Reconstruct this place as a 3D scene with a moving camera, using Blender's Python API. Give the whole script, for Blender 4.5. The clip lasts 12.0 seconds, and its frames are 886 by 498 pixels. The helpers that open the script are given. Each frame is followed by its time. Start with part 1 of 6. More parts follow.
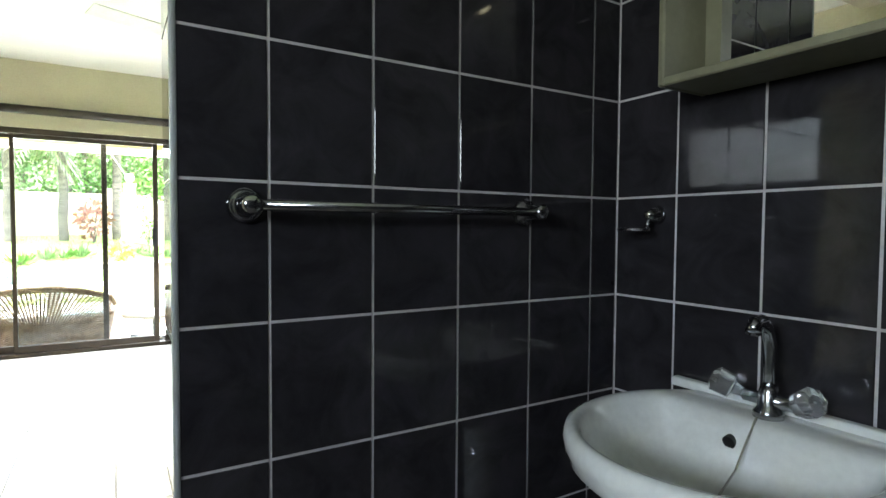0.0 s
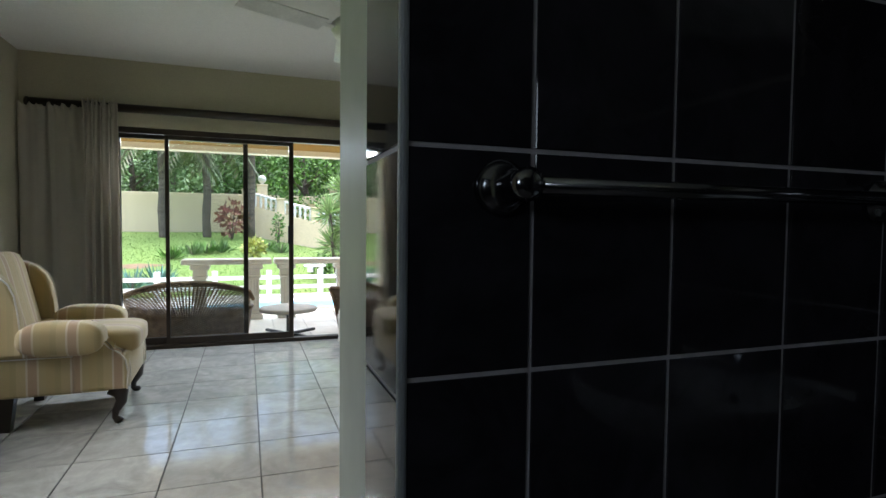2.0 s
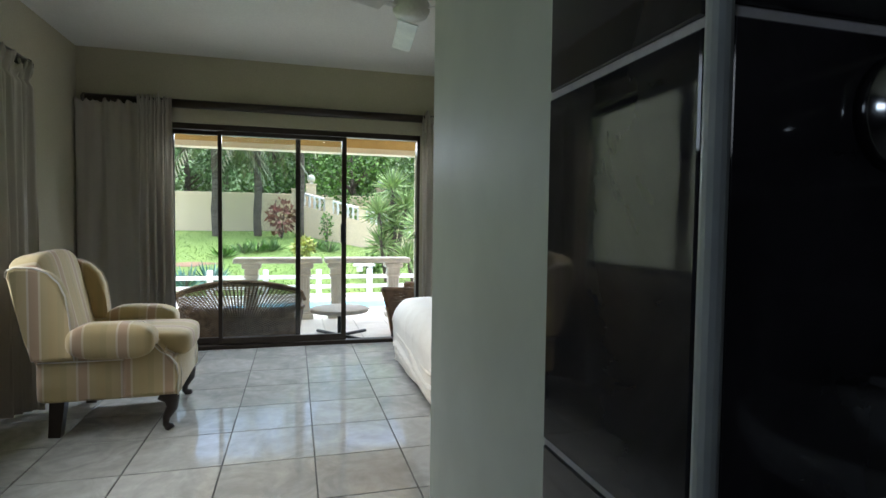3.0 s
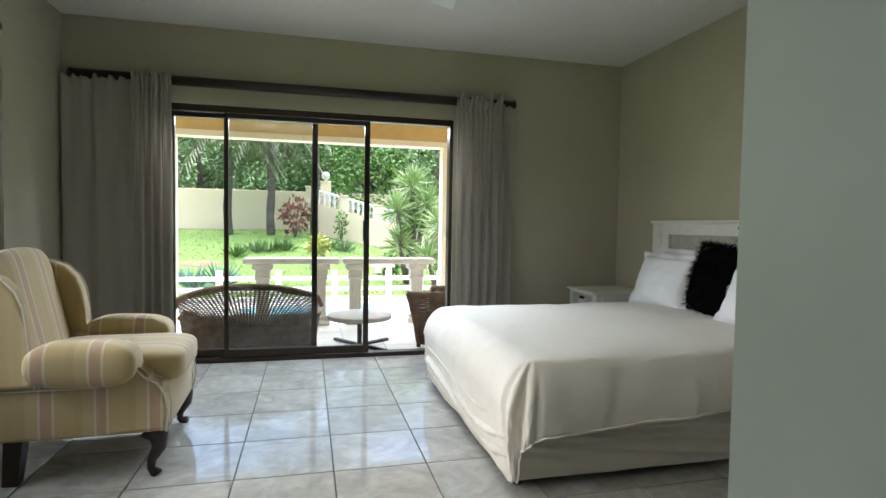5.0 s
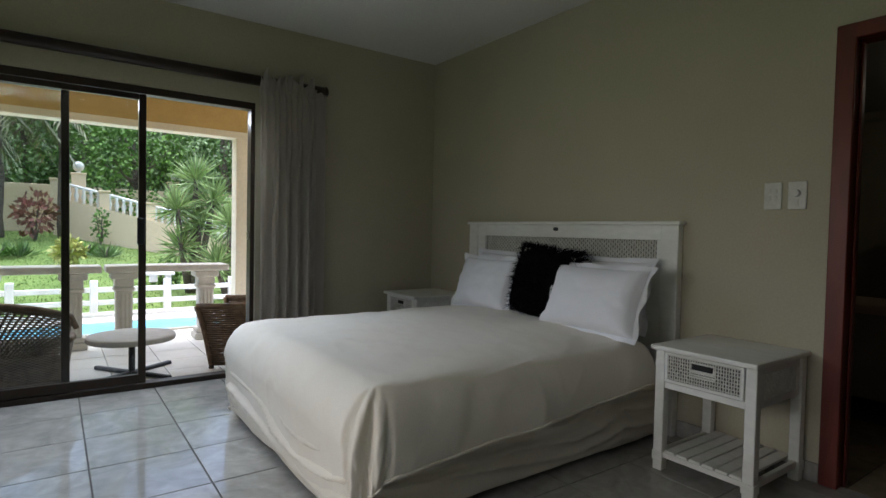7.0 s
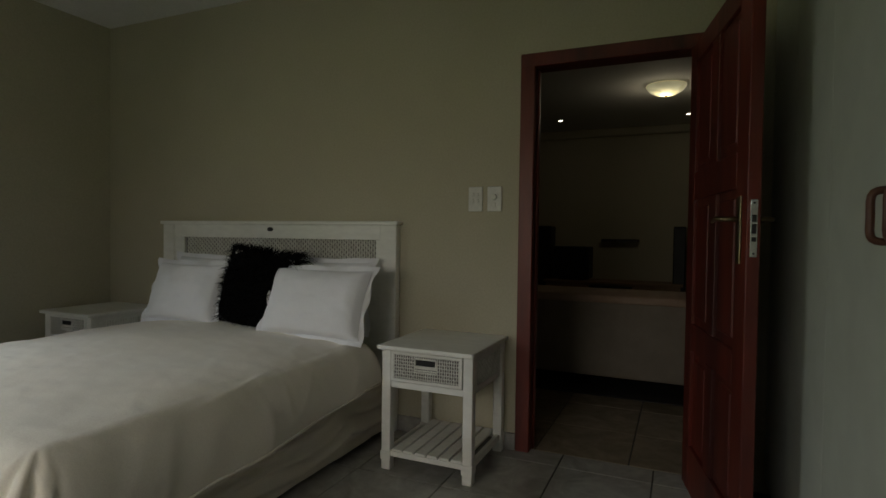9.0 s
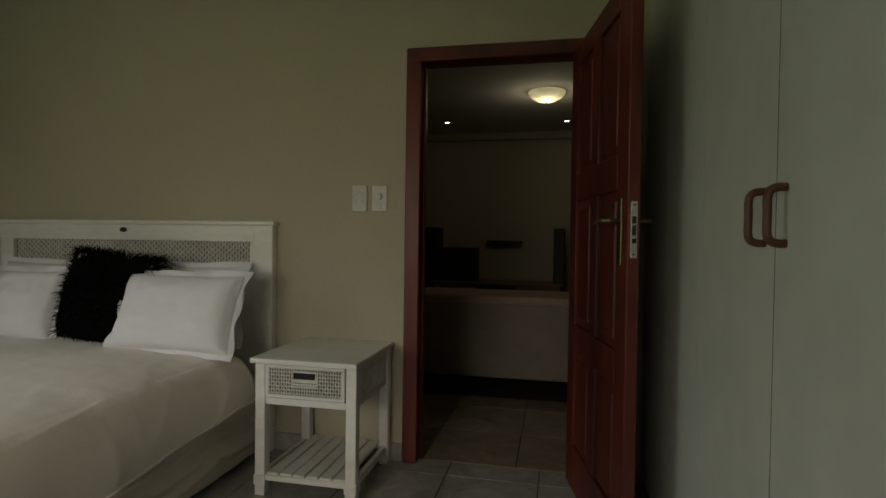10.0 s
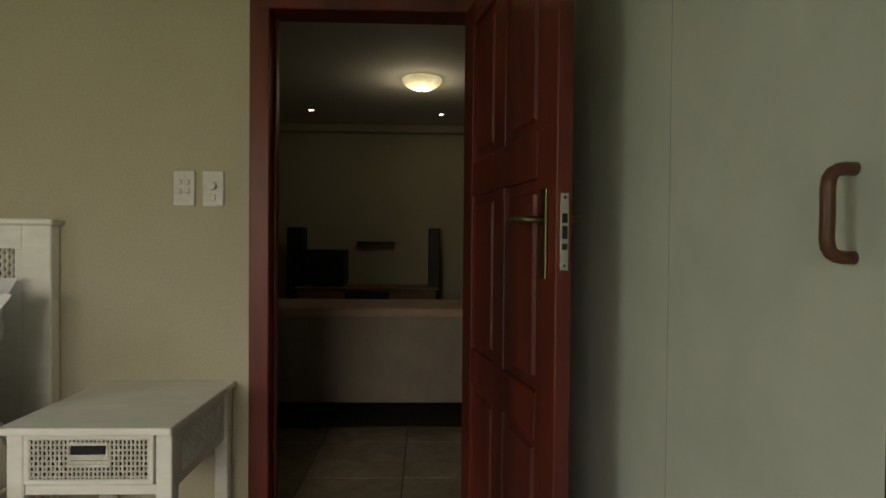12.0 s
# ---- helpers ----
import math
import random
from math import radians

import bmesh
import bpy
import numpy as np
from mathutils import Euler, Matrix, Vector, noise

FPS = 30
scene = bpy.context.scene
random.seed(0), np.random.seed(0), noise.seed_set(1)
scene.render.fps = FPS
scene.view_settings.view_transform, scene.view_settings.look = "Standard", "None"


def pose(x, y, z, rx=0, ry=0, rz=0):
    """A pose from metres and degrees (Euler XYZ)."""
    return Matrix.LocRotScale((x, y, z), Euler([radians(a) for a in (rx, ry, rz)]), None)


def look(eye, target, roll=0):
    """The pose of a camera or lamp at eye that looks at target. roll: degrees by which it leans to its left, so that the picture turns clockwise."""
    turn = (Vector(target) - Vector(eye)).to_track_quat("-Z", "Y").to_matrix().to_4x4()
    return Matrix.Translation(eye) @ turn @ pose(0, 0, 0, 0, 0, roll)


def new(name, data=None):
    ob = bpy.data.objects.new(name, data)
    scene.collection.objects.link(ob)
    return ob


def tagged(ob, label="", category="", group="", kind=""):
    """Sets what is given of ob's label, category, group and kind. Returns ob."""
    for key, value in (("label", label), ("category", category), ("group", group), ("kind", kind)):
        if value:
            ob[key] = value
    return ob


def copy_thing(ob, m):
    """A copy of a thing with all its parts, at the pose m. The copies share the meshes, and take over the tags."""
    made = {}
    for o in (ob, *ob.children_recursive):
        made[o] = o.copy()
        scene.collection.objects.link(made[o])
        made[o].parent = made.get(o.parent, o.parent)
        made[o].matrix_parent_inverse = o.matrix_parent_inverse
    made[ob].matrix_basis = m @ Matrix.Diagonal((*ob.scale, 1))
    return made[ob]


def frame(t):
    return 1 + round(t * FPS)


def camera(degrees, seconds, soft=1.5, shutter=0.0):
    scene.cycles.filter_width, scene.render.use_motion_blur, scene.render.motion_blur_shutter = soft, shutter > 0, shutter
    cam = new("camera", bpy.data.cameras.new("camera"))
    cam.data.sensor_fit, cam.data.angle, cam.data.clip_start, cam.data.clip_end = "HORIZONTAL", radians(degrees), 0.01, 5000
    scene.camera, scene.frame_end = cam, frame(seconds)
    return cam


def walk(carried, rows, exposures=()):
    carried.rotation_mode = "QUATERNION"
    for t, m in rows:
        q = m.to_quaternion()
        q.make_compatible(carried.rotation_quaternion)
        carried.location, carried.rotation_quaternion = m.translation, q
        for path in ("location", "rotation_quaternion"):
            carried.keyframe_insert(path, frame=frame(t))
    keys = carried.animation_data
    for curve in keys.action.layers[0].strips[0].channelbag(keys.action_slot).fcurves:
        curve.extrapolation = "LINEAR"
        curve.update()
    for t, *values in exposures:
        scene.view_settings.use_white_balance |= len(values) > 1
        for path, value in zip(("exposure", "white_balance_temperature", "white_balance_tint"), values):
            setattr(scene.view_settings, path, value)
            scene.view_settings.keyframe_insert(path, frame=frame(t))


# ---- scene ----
EXPOSURES = [(0.0, 4.7, 6250, 7), (0.6, 4.25, 6250, 7), (1.0, 2.7, 6000, 6), (1.5, 2.05, 5900, 9), (2.5, 1.8, 5850, 10), (3.5, 1.95, 5800, 9), (5.5, 2.25, 5950, 12), (6.5, 1.78, 5920, 14), (7.0, 1.26, 5850, 13), (7.5, 0.76, 5850, 11), (9.5, 1.12, 6700, 9), (10.5, 1.55, 6950, 10), (12.0, 2.05, 7100, 10)]
cam = camera(78.3, 12.0)
PATH = [
    (0, (0.255, 0.417, 1.183), (1.288, 2.128, 1.105), 0.4),
    (0.5, (0.257, 0.512, 1.185), (1.257, 2.242, 1.107), 0.5),
    (1, (0.258, 0.607, 1.181), (1.163, 2.389, 1.098), 0.5),
    (1.5, (0.223, 0.717, 1.172), (1.001, 2.558, 1.087), 0.5),
    (2, (0.187, 0.844, 1.177), (0.865, 2.724, 1.091), 0.6),
    (2.5, (0.159, 0.985, 1.164), (0.762, 2.89, 1.078), 0.8),
    (3, (0.149, 1.169, 1.16), (0.674, 3.096, 1.072), 0.7),
    (3.5, (0.136, 1.348, 1.138), (0.61, 3.289, 1.05), 0.9),
    (5.5, (0.124, 1.985, 1.127), (0.616, 3.922, 1.037), 1.0),
    (6, (0.118, 2.089, 1.115), (0.812, 3.964, 1.039), 1.3),
    (6.5, (0.104, 2.19, 1.109), (1.065, 3.943, 1.041), 1.2),
    (7, (0.117, 2.303, 1.111), (1.281, 3.928, 1.046), 1.2),
    (7.5, (0.158, 2.391, 1.12), (1.523, 3.851, 1.056), 1.1),
    (9.5, (0.245, 2.526, 1.11), (2.156, 3.115, 1.071), 0.8),
    (10, (0.337, 2.537, 1.112), (2.294, 2.95, 1.077), 0.8),
    (10.5, (0.411, 2.552, 1.116), (2.395, 2.798, 1.081), 0.6),
    (11, (0.51, 2.586, 1.115), (2.508, 2.671, 1.082), 0.6),
    (11.5, (0.665, 2.613, 1.124), (2.664, 2.607, 1.089), 0.4),
    (12, (0.889, 2.624, 1.128), (2.888, 2.56, 1.097), 0.5),
]
walk(cam, [(t, look(eye, target, roll)) for t, eye, target, roll in PATH], EXPOSURES)


# ---- world, sun, lamps ----
world = bpy.data.worlds.new("overcast_sky")
scene.world = world
world.use_nodes = True
wn = world.node_tree
sky = wn.nodes.new("ShaderNodeTexSky")
sky.sky_type = "NISHITA"
sky.sun_disc = False
sky.sun_elevation = radians(82)
sky.sun_rotation = radians(352)
sky.dust_density = 4.0
wn.nodes["Background"].inputs["Strength"].default_value = 0.15
wn.links.new(sky.outputs["Color"], wn.nodes["Background"].inputs["Color"])


def lamp(name, kind, m, energy, colour, size=0.1, size_y=None, spread=180):
    data = bpy.data.lights.new(name, kind)
    data.energy, data.color = energy, colour
    if kind == "AREA":
        data.size = size
        data.spread = radians(spread)
        if size_y:
            data.shape, data.size_y = "RECTANGLE", size_y
    elif kind == "SUN":
        data.angle = size
    else:
        data.shadow_soft_size = size
    ob = new(name, data)
    ob.matrix_world = m
    return ob


SUN_FROM = Vector((math.sin(radians(352)) * math.cos(radians(82)), math.cos(radians(352)) * math.cos(radians(82)), math.sin(radians(82))))
lamp("sun_lamp", "SUN", look(SUN_FROM * 30, (0, 0, 0)), 3.5, (1.0, 0.99, 0.97), radians(100))
lamp("sliding_door_skylight", "AREA", look((0.2, 6.62, 2.02), (0.2, 4.9, 0.0)), 18, (0.87, 0.94, 1.0), 2.1, 0.3, 110)
lamp("side_window_skylight", "AREA", look((-1.74, 3.9, 1.4), (1.3, 3.9, 0.0)), 3.2, (1.0, 0.89, 0.72), 1.8, 0.9, 80)
lamp("bathroom_window_skylight", "AREA", look((-1.72, 0.0, 1.75), (1.0, 0.5, 1.0)), 1.1, (0.95, 0.98, 1.0), 1.0, 0.45, 160)
lamp("living_room_lamp", "POINT", pose(5.88, 2.67, 2.44), 0.85, (1.0, 0.86, 0.6), 0.06)

# ---- materials ----


def ramp_mix(nt, fac, a, b):
    node = nt.nodes.new("ShaderNodeMix")
    node.data_type = "RGBA"
    if fac is not None:
        nt.links.new(fac, node.inputs[0])
    for slot, v in ((6, a), (7, b)):
        if isinstance(v, tuple):
            node.inputs[slot].default_value = (*v, 1)
        else:
            nt.links.new(v, node.inputs[slot])
    return node.outputs[2]


def math_node(nt, op, a, b=None, clamp=False):
    node = nt.nodes.new("ShaderNodeMath")
    node.operation, node.use_clamp = op, clamp
    for slot, v in ((0, a), (1, b)):
        if v is None:
            continue
        if isinstance(v, (int, float)):
            node.inputs[slot].default_value = v
        else:
            nt.links.new(v, node.inputs[slot])
    return node.outputs[0]


def noise_node(nt, vec, scale, detail=4, rough=0.55, distort=0.0):
    node = nt.nodes.new("ShaderNodeTexNoise")
    node.inputs["Scale"].default_value = scale
    node.inputs["Detail"].default_value = detail
    node.inputs["Roughness"].default_value = rough
    node.inputs["Distortion"].default_value = distort
    nt.links.new(vec, node.inputs["Vector"])
    return node.outputs[0]


def steps(nt, value, lo, hi):
    node = nt.nodes.new("ShaderNodeMapRange")
    node.inputs[1].default_value, node.inputs[2].default_value = lo, hi
    nt.links.new(value, node.inputs[0])
    return node.outputs[0]


def material(name, base, other=None, rough=0.5, metal=0.0, scale=6.0, fine=60.0, bump=0.0, bump_scale=None, stretch=(1, 1, 1), coords="Object",
             per_object=0.0, spec=0.5, coat=0.0, sheen=0.0, lo=0.35, hi=0.65, rough_var=0.08, distort=0.0, subsurface=0.0):
    """A surface with two scales of variation, gloss that wavers and fine relief."""
    m = bpy.data.materials.new(name)
    m.use_nodes = True
    nt = m.node_tree
    bs = nt.nodes["Principled BSDF"]
    tc = nt.nodes.new("ShaderNodeTexCoord")
    mp = nt.nodes.new("ShaderNodeMapping")
    mp.inputs["Scale"].default_value = stretch
    nt.links.new(tc.outputs[coords], mp.inputs["Vector"])
    vec = mp.outputs[0]
    if per_object:
        info = nt.nodes.new("ShaderNodeObjectInfo")
        add = nt.nodes.new("ShaderNodeVectorMath")
        add.operation = "ADD"
        mul = nt.nodes.new("ShaderNodeVectorMath")
        mul.operation = "SCALE"
        mul.inputs[0].default_value = (37, 53, 71)
        nt.links.new(info.outputs["Random"], mul.inputs["Scale"])
        nt.links.new(vec, add.inputs[0])
        nt.links.new(mul.outputs[0], add.inputs[1])
        vec = add.outputs[0]
    other = other or tuple(c * 0.82 for c in base)
    big = steps(nt, noise_node(nt, vec, scale, 6, 0.6, distort), lo, hi)
    small = noise_node(nt, vec, fine, 3)
    colour = ramp_mix(nt, big, base, other)
    dark = ramp_mix(nt, math_node(nt, "MULTIPLY", steps(nt, small, 0.35, 0.75), 0.35), colour, tuple(c * 0.75 for c in other))
    if per_object:
        hsv = nt.nodes.new("ShaderNodeHueSaturation")
        nt.links.new(math_node(nt, "ADD", math_node(nt, "MULTIPLY", info.outputs["Random"], per_object), 1 - per_object / 2), hsv.inputs["Value"])
        nt.links.new(dark, hsv.inputs["Color"])
        dark = hsv.outputs[0]
    nt.links.new(dark, bs.inputs["Base Color"])
    nt.links.new(math_node(nt, "ADD", math_node(nt, "MULTIPLY", big, rough_var), rough - rough_var / 2, True), bs.inputs["Roughness"])
    bs.inputs["Metallic"].default_value = metal
    bs.inputs["Specular IOR Level"].default_value = spec
    bs.inputs["Coat Weight"].default_value = coat
    bs.inputs["Coat Roughness"].default_value = 0.08
    bs.inputs["Sheen Weight"].default_value = sheen
    if bump:
        bn = nt.nodes.new("ShaderNodeBump")
        bn.inputs["Strength"].default_value = bump
        bn.inputs["Distance"].default_value = 0.01
        nt.links.new(noise_node(nt, vec, bump_scale or fine, 4), bn.inputs["Height"])
        nt.links.new(bn.outputs[0], bs.inputs["Normal"])
    return m


def glow(name, colour, strength):
    m = bpy.data.materials.new(name)
    m.use_nodes = True
    bs = m.node_tree.nodes["Principled BSDF"]
    bs.inputs["Base Color"].default_value = (*colour, 1)
    bs.inputs["Emission Color"].default_value = (*colour, 1)
    bs.inputs["Emission Strength"].default_value = strength
    return m


def glass(name, tint=(0.96, 0.98, 0.97)):
    """A thin pane: clear, with a faint mirror sheen on both faces."""
    m = bpy.data.materials.new(name)
    m.use_nodes = True
    nt = m.node_tree
    nt.nodes.remove(nt.nodes["Principled BSDF"])
    tr, gl, mix = (nt.nodes.new(k) for k in ("ShaderNodeBsdfTransparent", "ShaderNodeBsdfGlossy", "ShaderNodeMixShader"))
    tr.inputs[0].default_value = (*tint, 1)
    gl.inputs["Roughness"].default_value = 0.02
    mix.inputs[0].default_value = 0.03
    nt.links.new(tr.outputs[0], mix.inputs[1])
    nt.links.new(gl.outputs[0], mix.inputs[2])
    nt.links.new(mix.outputs[0], nt.nodes["Material Output"].inputs[0])
    return m


def striped_fabric():
    """Upholstery in cream, straw and dusty pink stripes that run down the cloth."""
    m = material("striped_upholstery", (0.6, 0.5, 0.28), rough=0.85, sheen=0.3, bump=0.25, bump_scale=220)
    nt = m.node_tree
    bs = nt.nodes["Principled BSDF"]
    uv = nt.nodes.new("ShaderNodeUVMap")
    sep = nt.nodes.new("ShaderNodeSeparateXYZ")
    nt.links.new(uv.outputs[0], sep.inputs[0])
    u = math_node(nt, "FRACT", math_node(nt, "MULTIPLY", sep.outputs[0], 4.75))
    ramp = nt.nodes.new("ShaderNodeValToRGB")
    ramp.color_ramp.interpolation = "CONSTANT"
    stops = ((0.0, (0.47, 0.35, 0.155)), (0.2, (0.43, 0.335, 0.15)), (0.34, (0.5, 0.38, 0.19)), (0.55, (0.62, 0.52, 0.38)), (0.6, (0.44, 0.29, 0.18)), (0.8, (0.6, 0.5, 0.33)), (0.85, (0.47, 0.36, 0.17)))
    while len(ramp.color_ramp.elements) < len(stops):
        ramp.color_ramp.elements.new(0.5)
    for e, (p, c) in zip(ramp.color_ramp.elements, stops):
        e.position, e.color = p, (*c, 1)
    nt.links.new(u, ramp.inputs[0])
    grain = noise_node(nt, nt.nodes["Texture Coordinate"].outputs["Object"], 140, 2)
    nt.links.new(ramp_mix(nt, math_node(nt, "MULTIPLY", grain, 0.35), ramp.outputs[0], (0.42, 0.34, 0.2)), bs.inputs["Base Color"])
    return m


WALL = material("painted_wall", (0.49, 0.45, 0.335), (0.455, 0.418, 0.308), rough=0.75, scale=1.2, fine=90, bump=0.12, bump_scale=140)
CEIL = material("painted_ceiling", (0.74, 0.73, 0.69), (0.7, 0.69, 0.65), rough=0.85, scale=1.0, fine=80, bump=0.1, bump_scale=120)
GROUT_F = material("floor_grout", (0.1, 0.09, 0.085), rough=0.9, fine=200)
FTILE = material("marbled_floor_tile", (0.425, 0.41, 0.375), (0.285, 0.278, 0.258), rough=0.085, scale=4.2, fine=18, per_object=0.12, lo=0.36, hi=0.68, distort=1.6, rough_var=0.07, bump=0.015, bump_scale=30)
BTILE = material("black_wall_tile", (0.017, 0.0165, 0.0185), (0.036, 0.034, 0.039), rough=0.05, spec=0.4, scale=9, fine=40, per_object=0.25, bump=0.012, bump_scale=12, distort=0.8, rough_var=0.05)
GROUT_B = material("white_grout", (0.62, 0.6, 0.6), (0.48, 0.46, 0.46), rough=0.9, scale=8, fine=120)
TRIM = material("white_tile_trim", (0.42, 0.45, 0.44), rough=0.4, fine=60)
LAMINATE = material("grey_white_laminate", (0.58, 0.61, 0.53), (0.54, 0.57, 0.49), rough=0.45, scale=1.2, fine=8, rough_var=0.04)
MERANTI = material("red_brown_wood", (0.16, 0.022, 0.012), (0.05, 0.008, 0.005), rough=0.45, scale=3.2, fine=26, stretch=(1, 1, 0.16), bump=0.06, coat=0.0, lo=0.36, hi=0.66, distort=0.6)
HANDLE_WOOD = material("brown_wood_handle", (0.11, 0.036, 0.017), rough=0.4, scale=20, stretch=(1, 1, 0.2))
DARKWOOD = material("dark_stained_wood", (0.018, 0.012, 0.01), (0.03, 0.02, 0.014), rough=0.35, scale=10, stretch=(0.2, 1, 1))
BRONZE = material("bronze_aluminium", (0.055, 0.038, 0.027), (0.04, 0.03, 0.022), rough=0.38, metal=0.5, scale=5)
GLASS = glass("window_glass")
CURTAIN = material("taupe_curtain_cloth", (0.62, 0.57, 0.5), (0.55, 0.51, 0.45), rough=0.9, scale=3, fine=240, bump=0.12, bump_scale=320, sheen=0.2)
ct = CURTAIN.node_tree
ct_mix, ct_tr = ct.nodes.new("ShaderNodeMixShader"), ct.nodes.new("ShaderNodeBsdfTranslucent")
ct_mix.inputs[0].default_value = 0.4
ct_tr.inputs[0].default_value = (0.5, 0.46, 0.4, 1)
ct.links.new(ct.nodes["Principled BSDF"].outputs[0], ct_mix.inputs[1])
ct.links.new(ct_tr.outputs[0], ct_mix.inputs[2])
ct.links.new(ct_mix.outputs[0], ct.nodes["Material Output"].inputs[0])
WHITEPAINT = material("white_painted_wood", (0.86, 0.855, 0.81), (0.8, 0.79, 0.74), rough=0.38, scale=7, fine=40, bump=0.05, stretch=(1, 0.3, 1))
RATTAN = material("whitewashed_rattan", (0.78, 0.765, 0.71), (0.62, 0.6, 0.54), rough=0.7, scale=30, fine=120, bump=0.2)
LINEN = material("white_cotton", (0.87, 0.87, 0.9), (0.83, 0.83, 0.87), rough=0.85, scale=3, fine=260, bump=0.16, bump_scale=16, sheen=0.2)
DUVET = material("cream_cotton_duvet", (0.84, 0.79, 0.7), (0.81, 0.745, 0.64), rough=0.85, scale=2, fine=240, bump=0.3, bump_scale=9, sheen=0.15)
SKIRT = material("beige_bed_base_cloth", (0.78, 0.72, 0.62), (0.72, 0.66, 0.56), rough=0.9, scale=4, fine=200, bump=0.15, bump_scale=9)
FUR = material("black_fur", (0.003, 0.003, 0.0035), (0.005, 0.005, 0.005), rough=0.9, fine=150, spec=0.1)
STRIPES = striped_fabric()
CHROME = material("chrome", (0.46, 0.47, 0.48), (0.42, 0.43, 0.44), rough=0.16, metal=1.0, rough_var=0.06)
BRASS = material("aged_brass", (0.22, 0.17, 0.1), rough=0.35, metal=1.0)
CERAMIC = material("white_ceramic", (0.8, 0.82, 0.8), (0.78, 0.8, 0.78), rough=0.09, coat=0.5, rough_var=0.05)
MIRROR = material("mirror", (0.85, 0.86, 0.86), (0.84, 0.85, 0.85), rough=0.01, metal=1.0, rough_var=0.0)
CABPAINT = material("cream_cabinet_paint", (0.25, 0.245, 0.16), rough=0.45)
PLASTIC = material("white_plastic", (0.7, 0.69, 0.65), rough=0.35)
BLACK = material("black_plastic", (0.009, 0.009, 0.01), rough=0.5)
STEEL = material("brushed_steel", (0.6, 0.6, 0.58), rough=0.25, metal=1.0)
SOFA = material("beige_sofa_cloth", (0.3, 0.25, 0.2), rough=0.9, fine=180, bump=0.15)
# Paler SOFA cloth: the lamp's light from above is put into its colour.
SOFA_LIT_TOP = material("lamp_lit_sofa_cloth", (0.46, 0.33, 0.24), (0.38, 0.26, 0.19), rough=0.75, scale=5, fine=160, bump=0.12)
SOFA_DARK = material("dark_sofa_base", (0.03, 0.026, 0.025), rough=0.8)
UNITWOOD = material("oak_veneer", (0.28, 0.16, 0.08), (0.2, 0.11, 0.05), rough=0.45, stretch=(1, 0.2, 1))
FTILE_BROWN = material("brown_marbled_floor_tile", (0.36, 0.3, 0.22), (0.25, 0.2, 0.14), rough=0.12, scale=4.2, fine=18, per_object=0.12, lo=0.36, hi=0.68, distort=1.6, rough_var=0.07, bump=0.015, bump_scale=30)
WICKER = material("brown_wicker", (0.25, 0.155, 0.085), (0.13, 0.078, 0.042), rough=0.6, scale=14, fine=80, bump=0.2)
PATIO = material("cream_patio_tile", (0.74, 0.7, 0.63), (0.66, 0.62, 0.55), rough=0.45, scale=4, fine=40, per_object=0.08)
PATIO_GROUT = material("patio_grout", (0.4, 0.38, 0.35), rough=0.9)
SOFFIT = material("ochre_soffit_paint", (0.5, 0.34, 0.125), (0.45, 0.3, 0.11), rough=0.8)
CREAM = material("cream_plaster", (0.74, 0.66, 0.5), (0.68, 0.6, 0.45), rough=0.85, scale=0.8, fine=30, bump=0.2)
BOUNDARY = material("peach_boundary_plaster", (0.76, 0.61, 0.42), (0.68, 0.54, 0.36), rough=0.9, scale=0.5, fine=20, bump=0.2)
STONE = material("pale_cast_stone", (0.66, 0.62, 0.55), (0.54, 0.5, 0.43), rough=0.85, scale=7, fine=60, bump=0.4)
WHITEWASH = material("white_fence_paint", (0.8, 0.79, 0.76), rough=0.7, fine=40)
WATER = material("pool_water", (0.2, 0.58, 0.75), (0.14, 0.48, 0.68), rough=0.3, spec=0.2, scale=2, bump=0.1, bump_scale=5)
GRASS = material("lawn", (0.155, 0.215, 0.06), (0.108, 0.16, 0.044), rough=0.9, scale=1.3, fine=30, bump=0.6, bump_scale=40, spec=0.1)
SOIL = material("bare_soil", (0.17, 0.1, 0.055), rough=0.95, scale=5, fine=30, bump=0.5)
BARK = material("palm_bark", (0.16, 0.13, 0.1), (0.07, 0.055, 0.045), rough=0.95, scale=5, fine=30, stretch=(1, 1, 4), bump=0.8)


def leaf(name, base, other):
    m = material(name, base, other, rough=0.55, scale=0.8, fine=6, spec=0.3)
    bs = m.node_tree.nodes["Principled BSDF"]
    geo = m.node_tree.nodes.new("ShaderNodeNewGeometry")
    hsv = m.node_tree.nodes.new("ShaderNodeHueSaturation")
    nt = m.node_tree
    nt.links.new(bs.inputs["Base Color"].links[0].from_socket, hsv.inputs["Color"])
    nt.links.new(math_node(nt, "ADD", math_node(nt, "MULTIPLY", geo.outputs["Random Per Island"], 0.9), 0.55), hsv.inputs["Value"])
    nt.links.new(hsv.outputs[0], bs.inputs["Base Color"])
    return m


LEAF = leaf("forest_leaves", (0.165, 0.25, 0.09), (0.095, 0.155, 0.06))
LEAF_LIGHT = leaf("light_leaves", (0.14, 0.26, 0.04), (0.07, 0.15, 0.03))
LEAF_YUCCA = leaf("yucca_leaves", (0.27, 0.36, 0.14), (0.14, 0.23, 0.07))
LEAF_RED = leaf("red_shrub_leaves", (0.3, 0.1, 0.09), (0.16, 0.11, 0.06))
LEAF_GRASS = leaf("grass_blades", (0.17, 0.25, 0.065), (0.14, 0.21, 0.05))
LEAF_YELLOW = leaf("yellow_shrub_leaves", (0.5, 0.48, 0.16), (0.32, 0.36, 0.09))
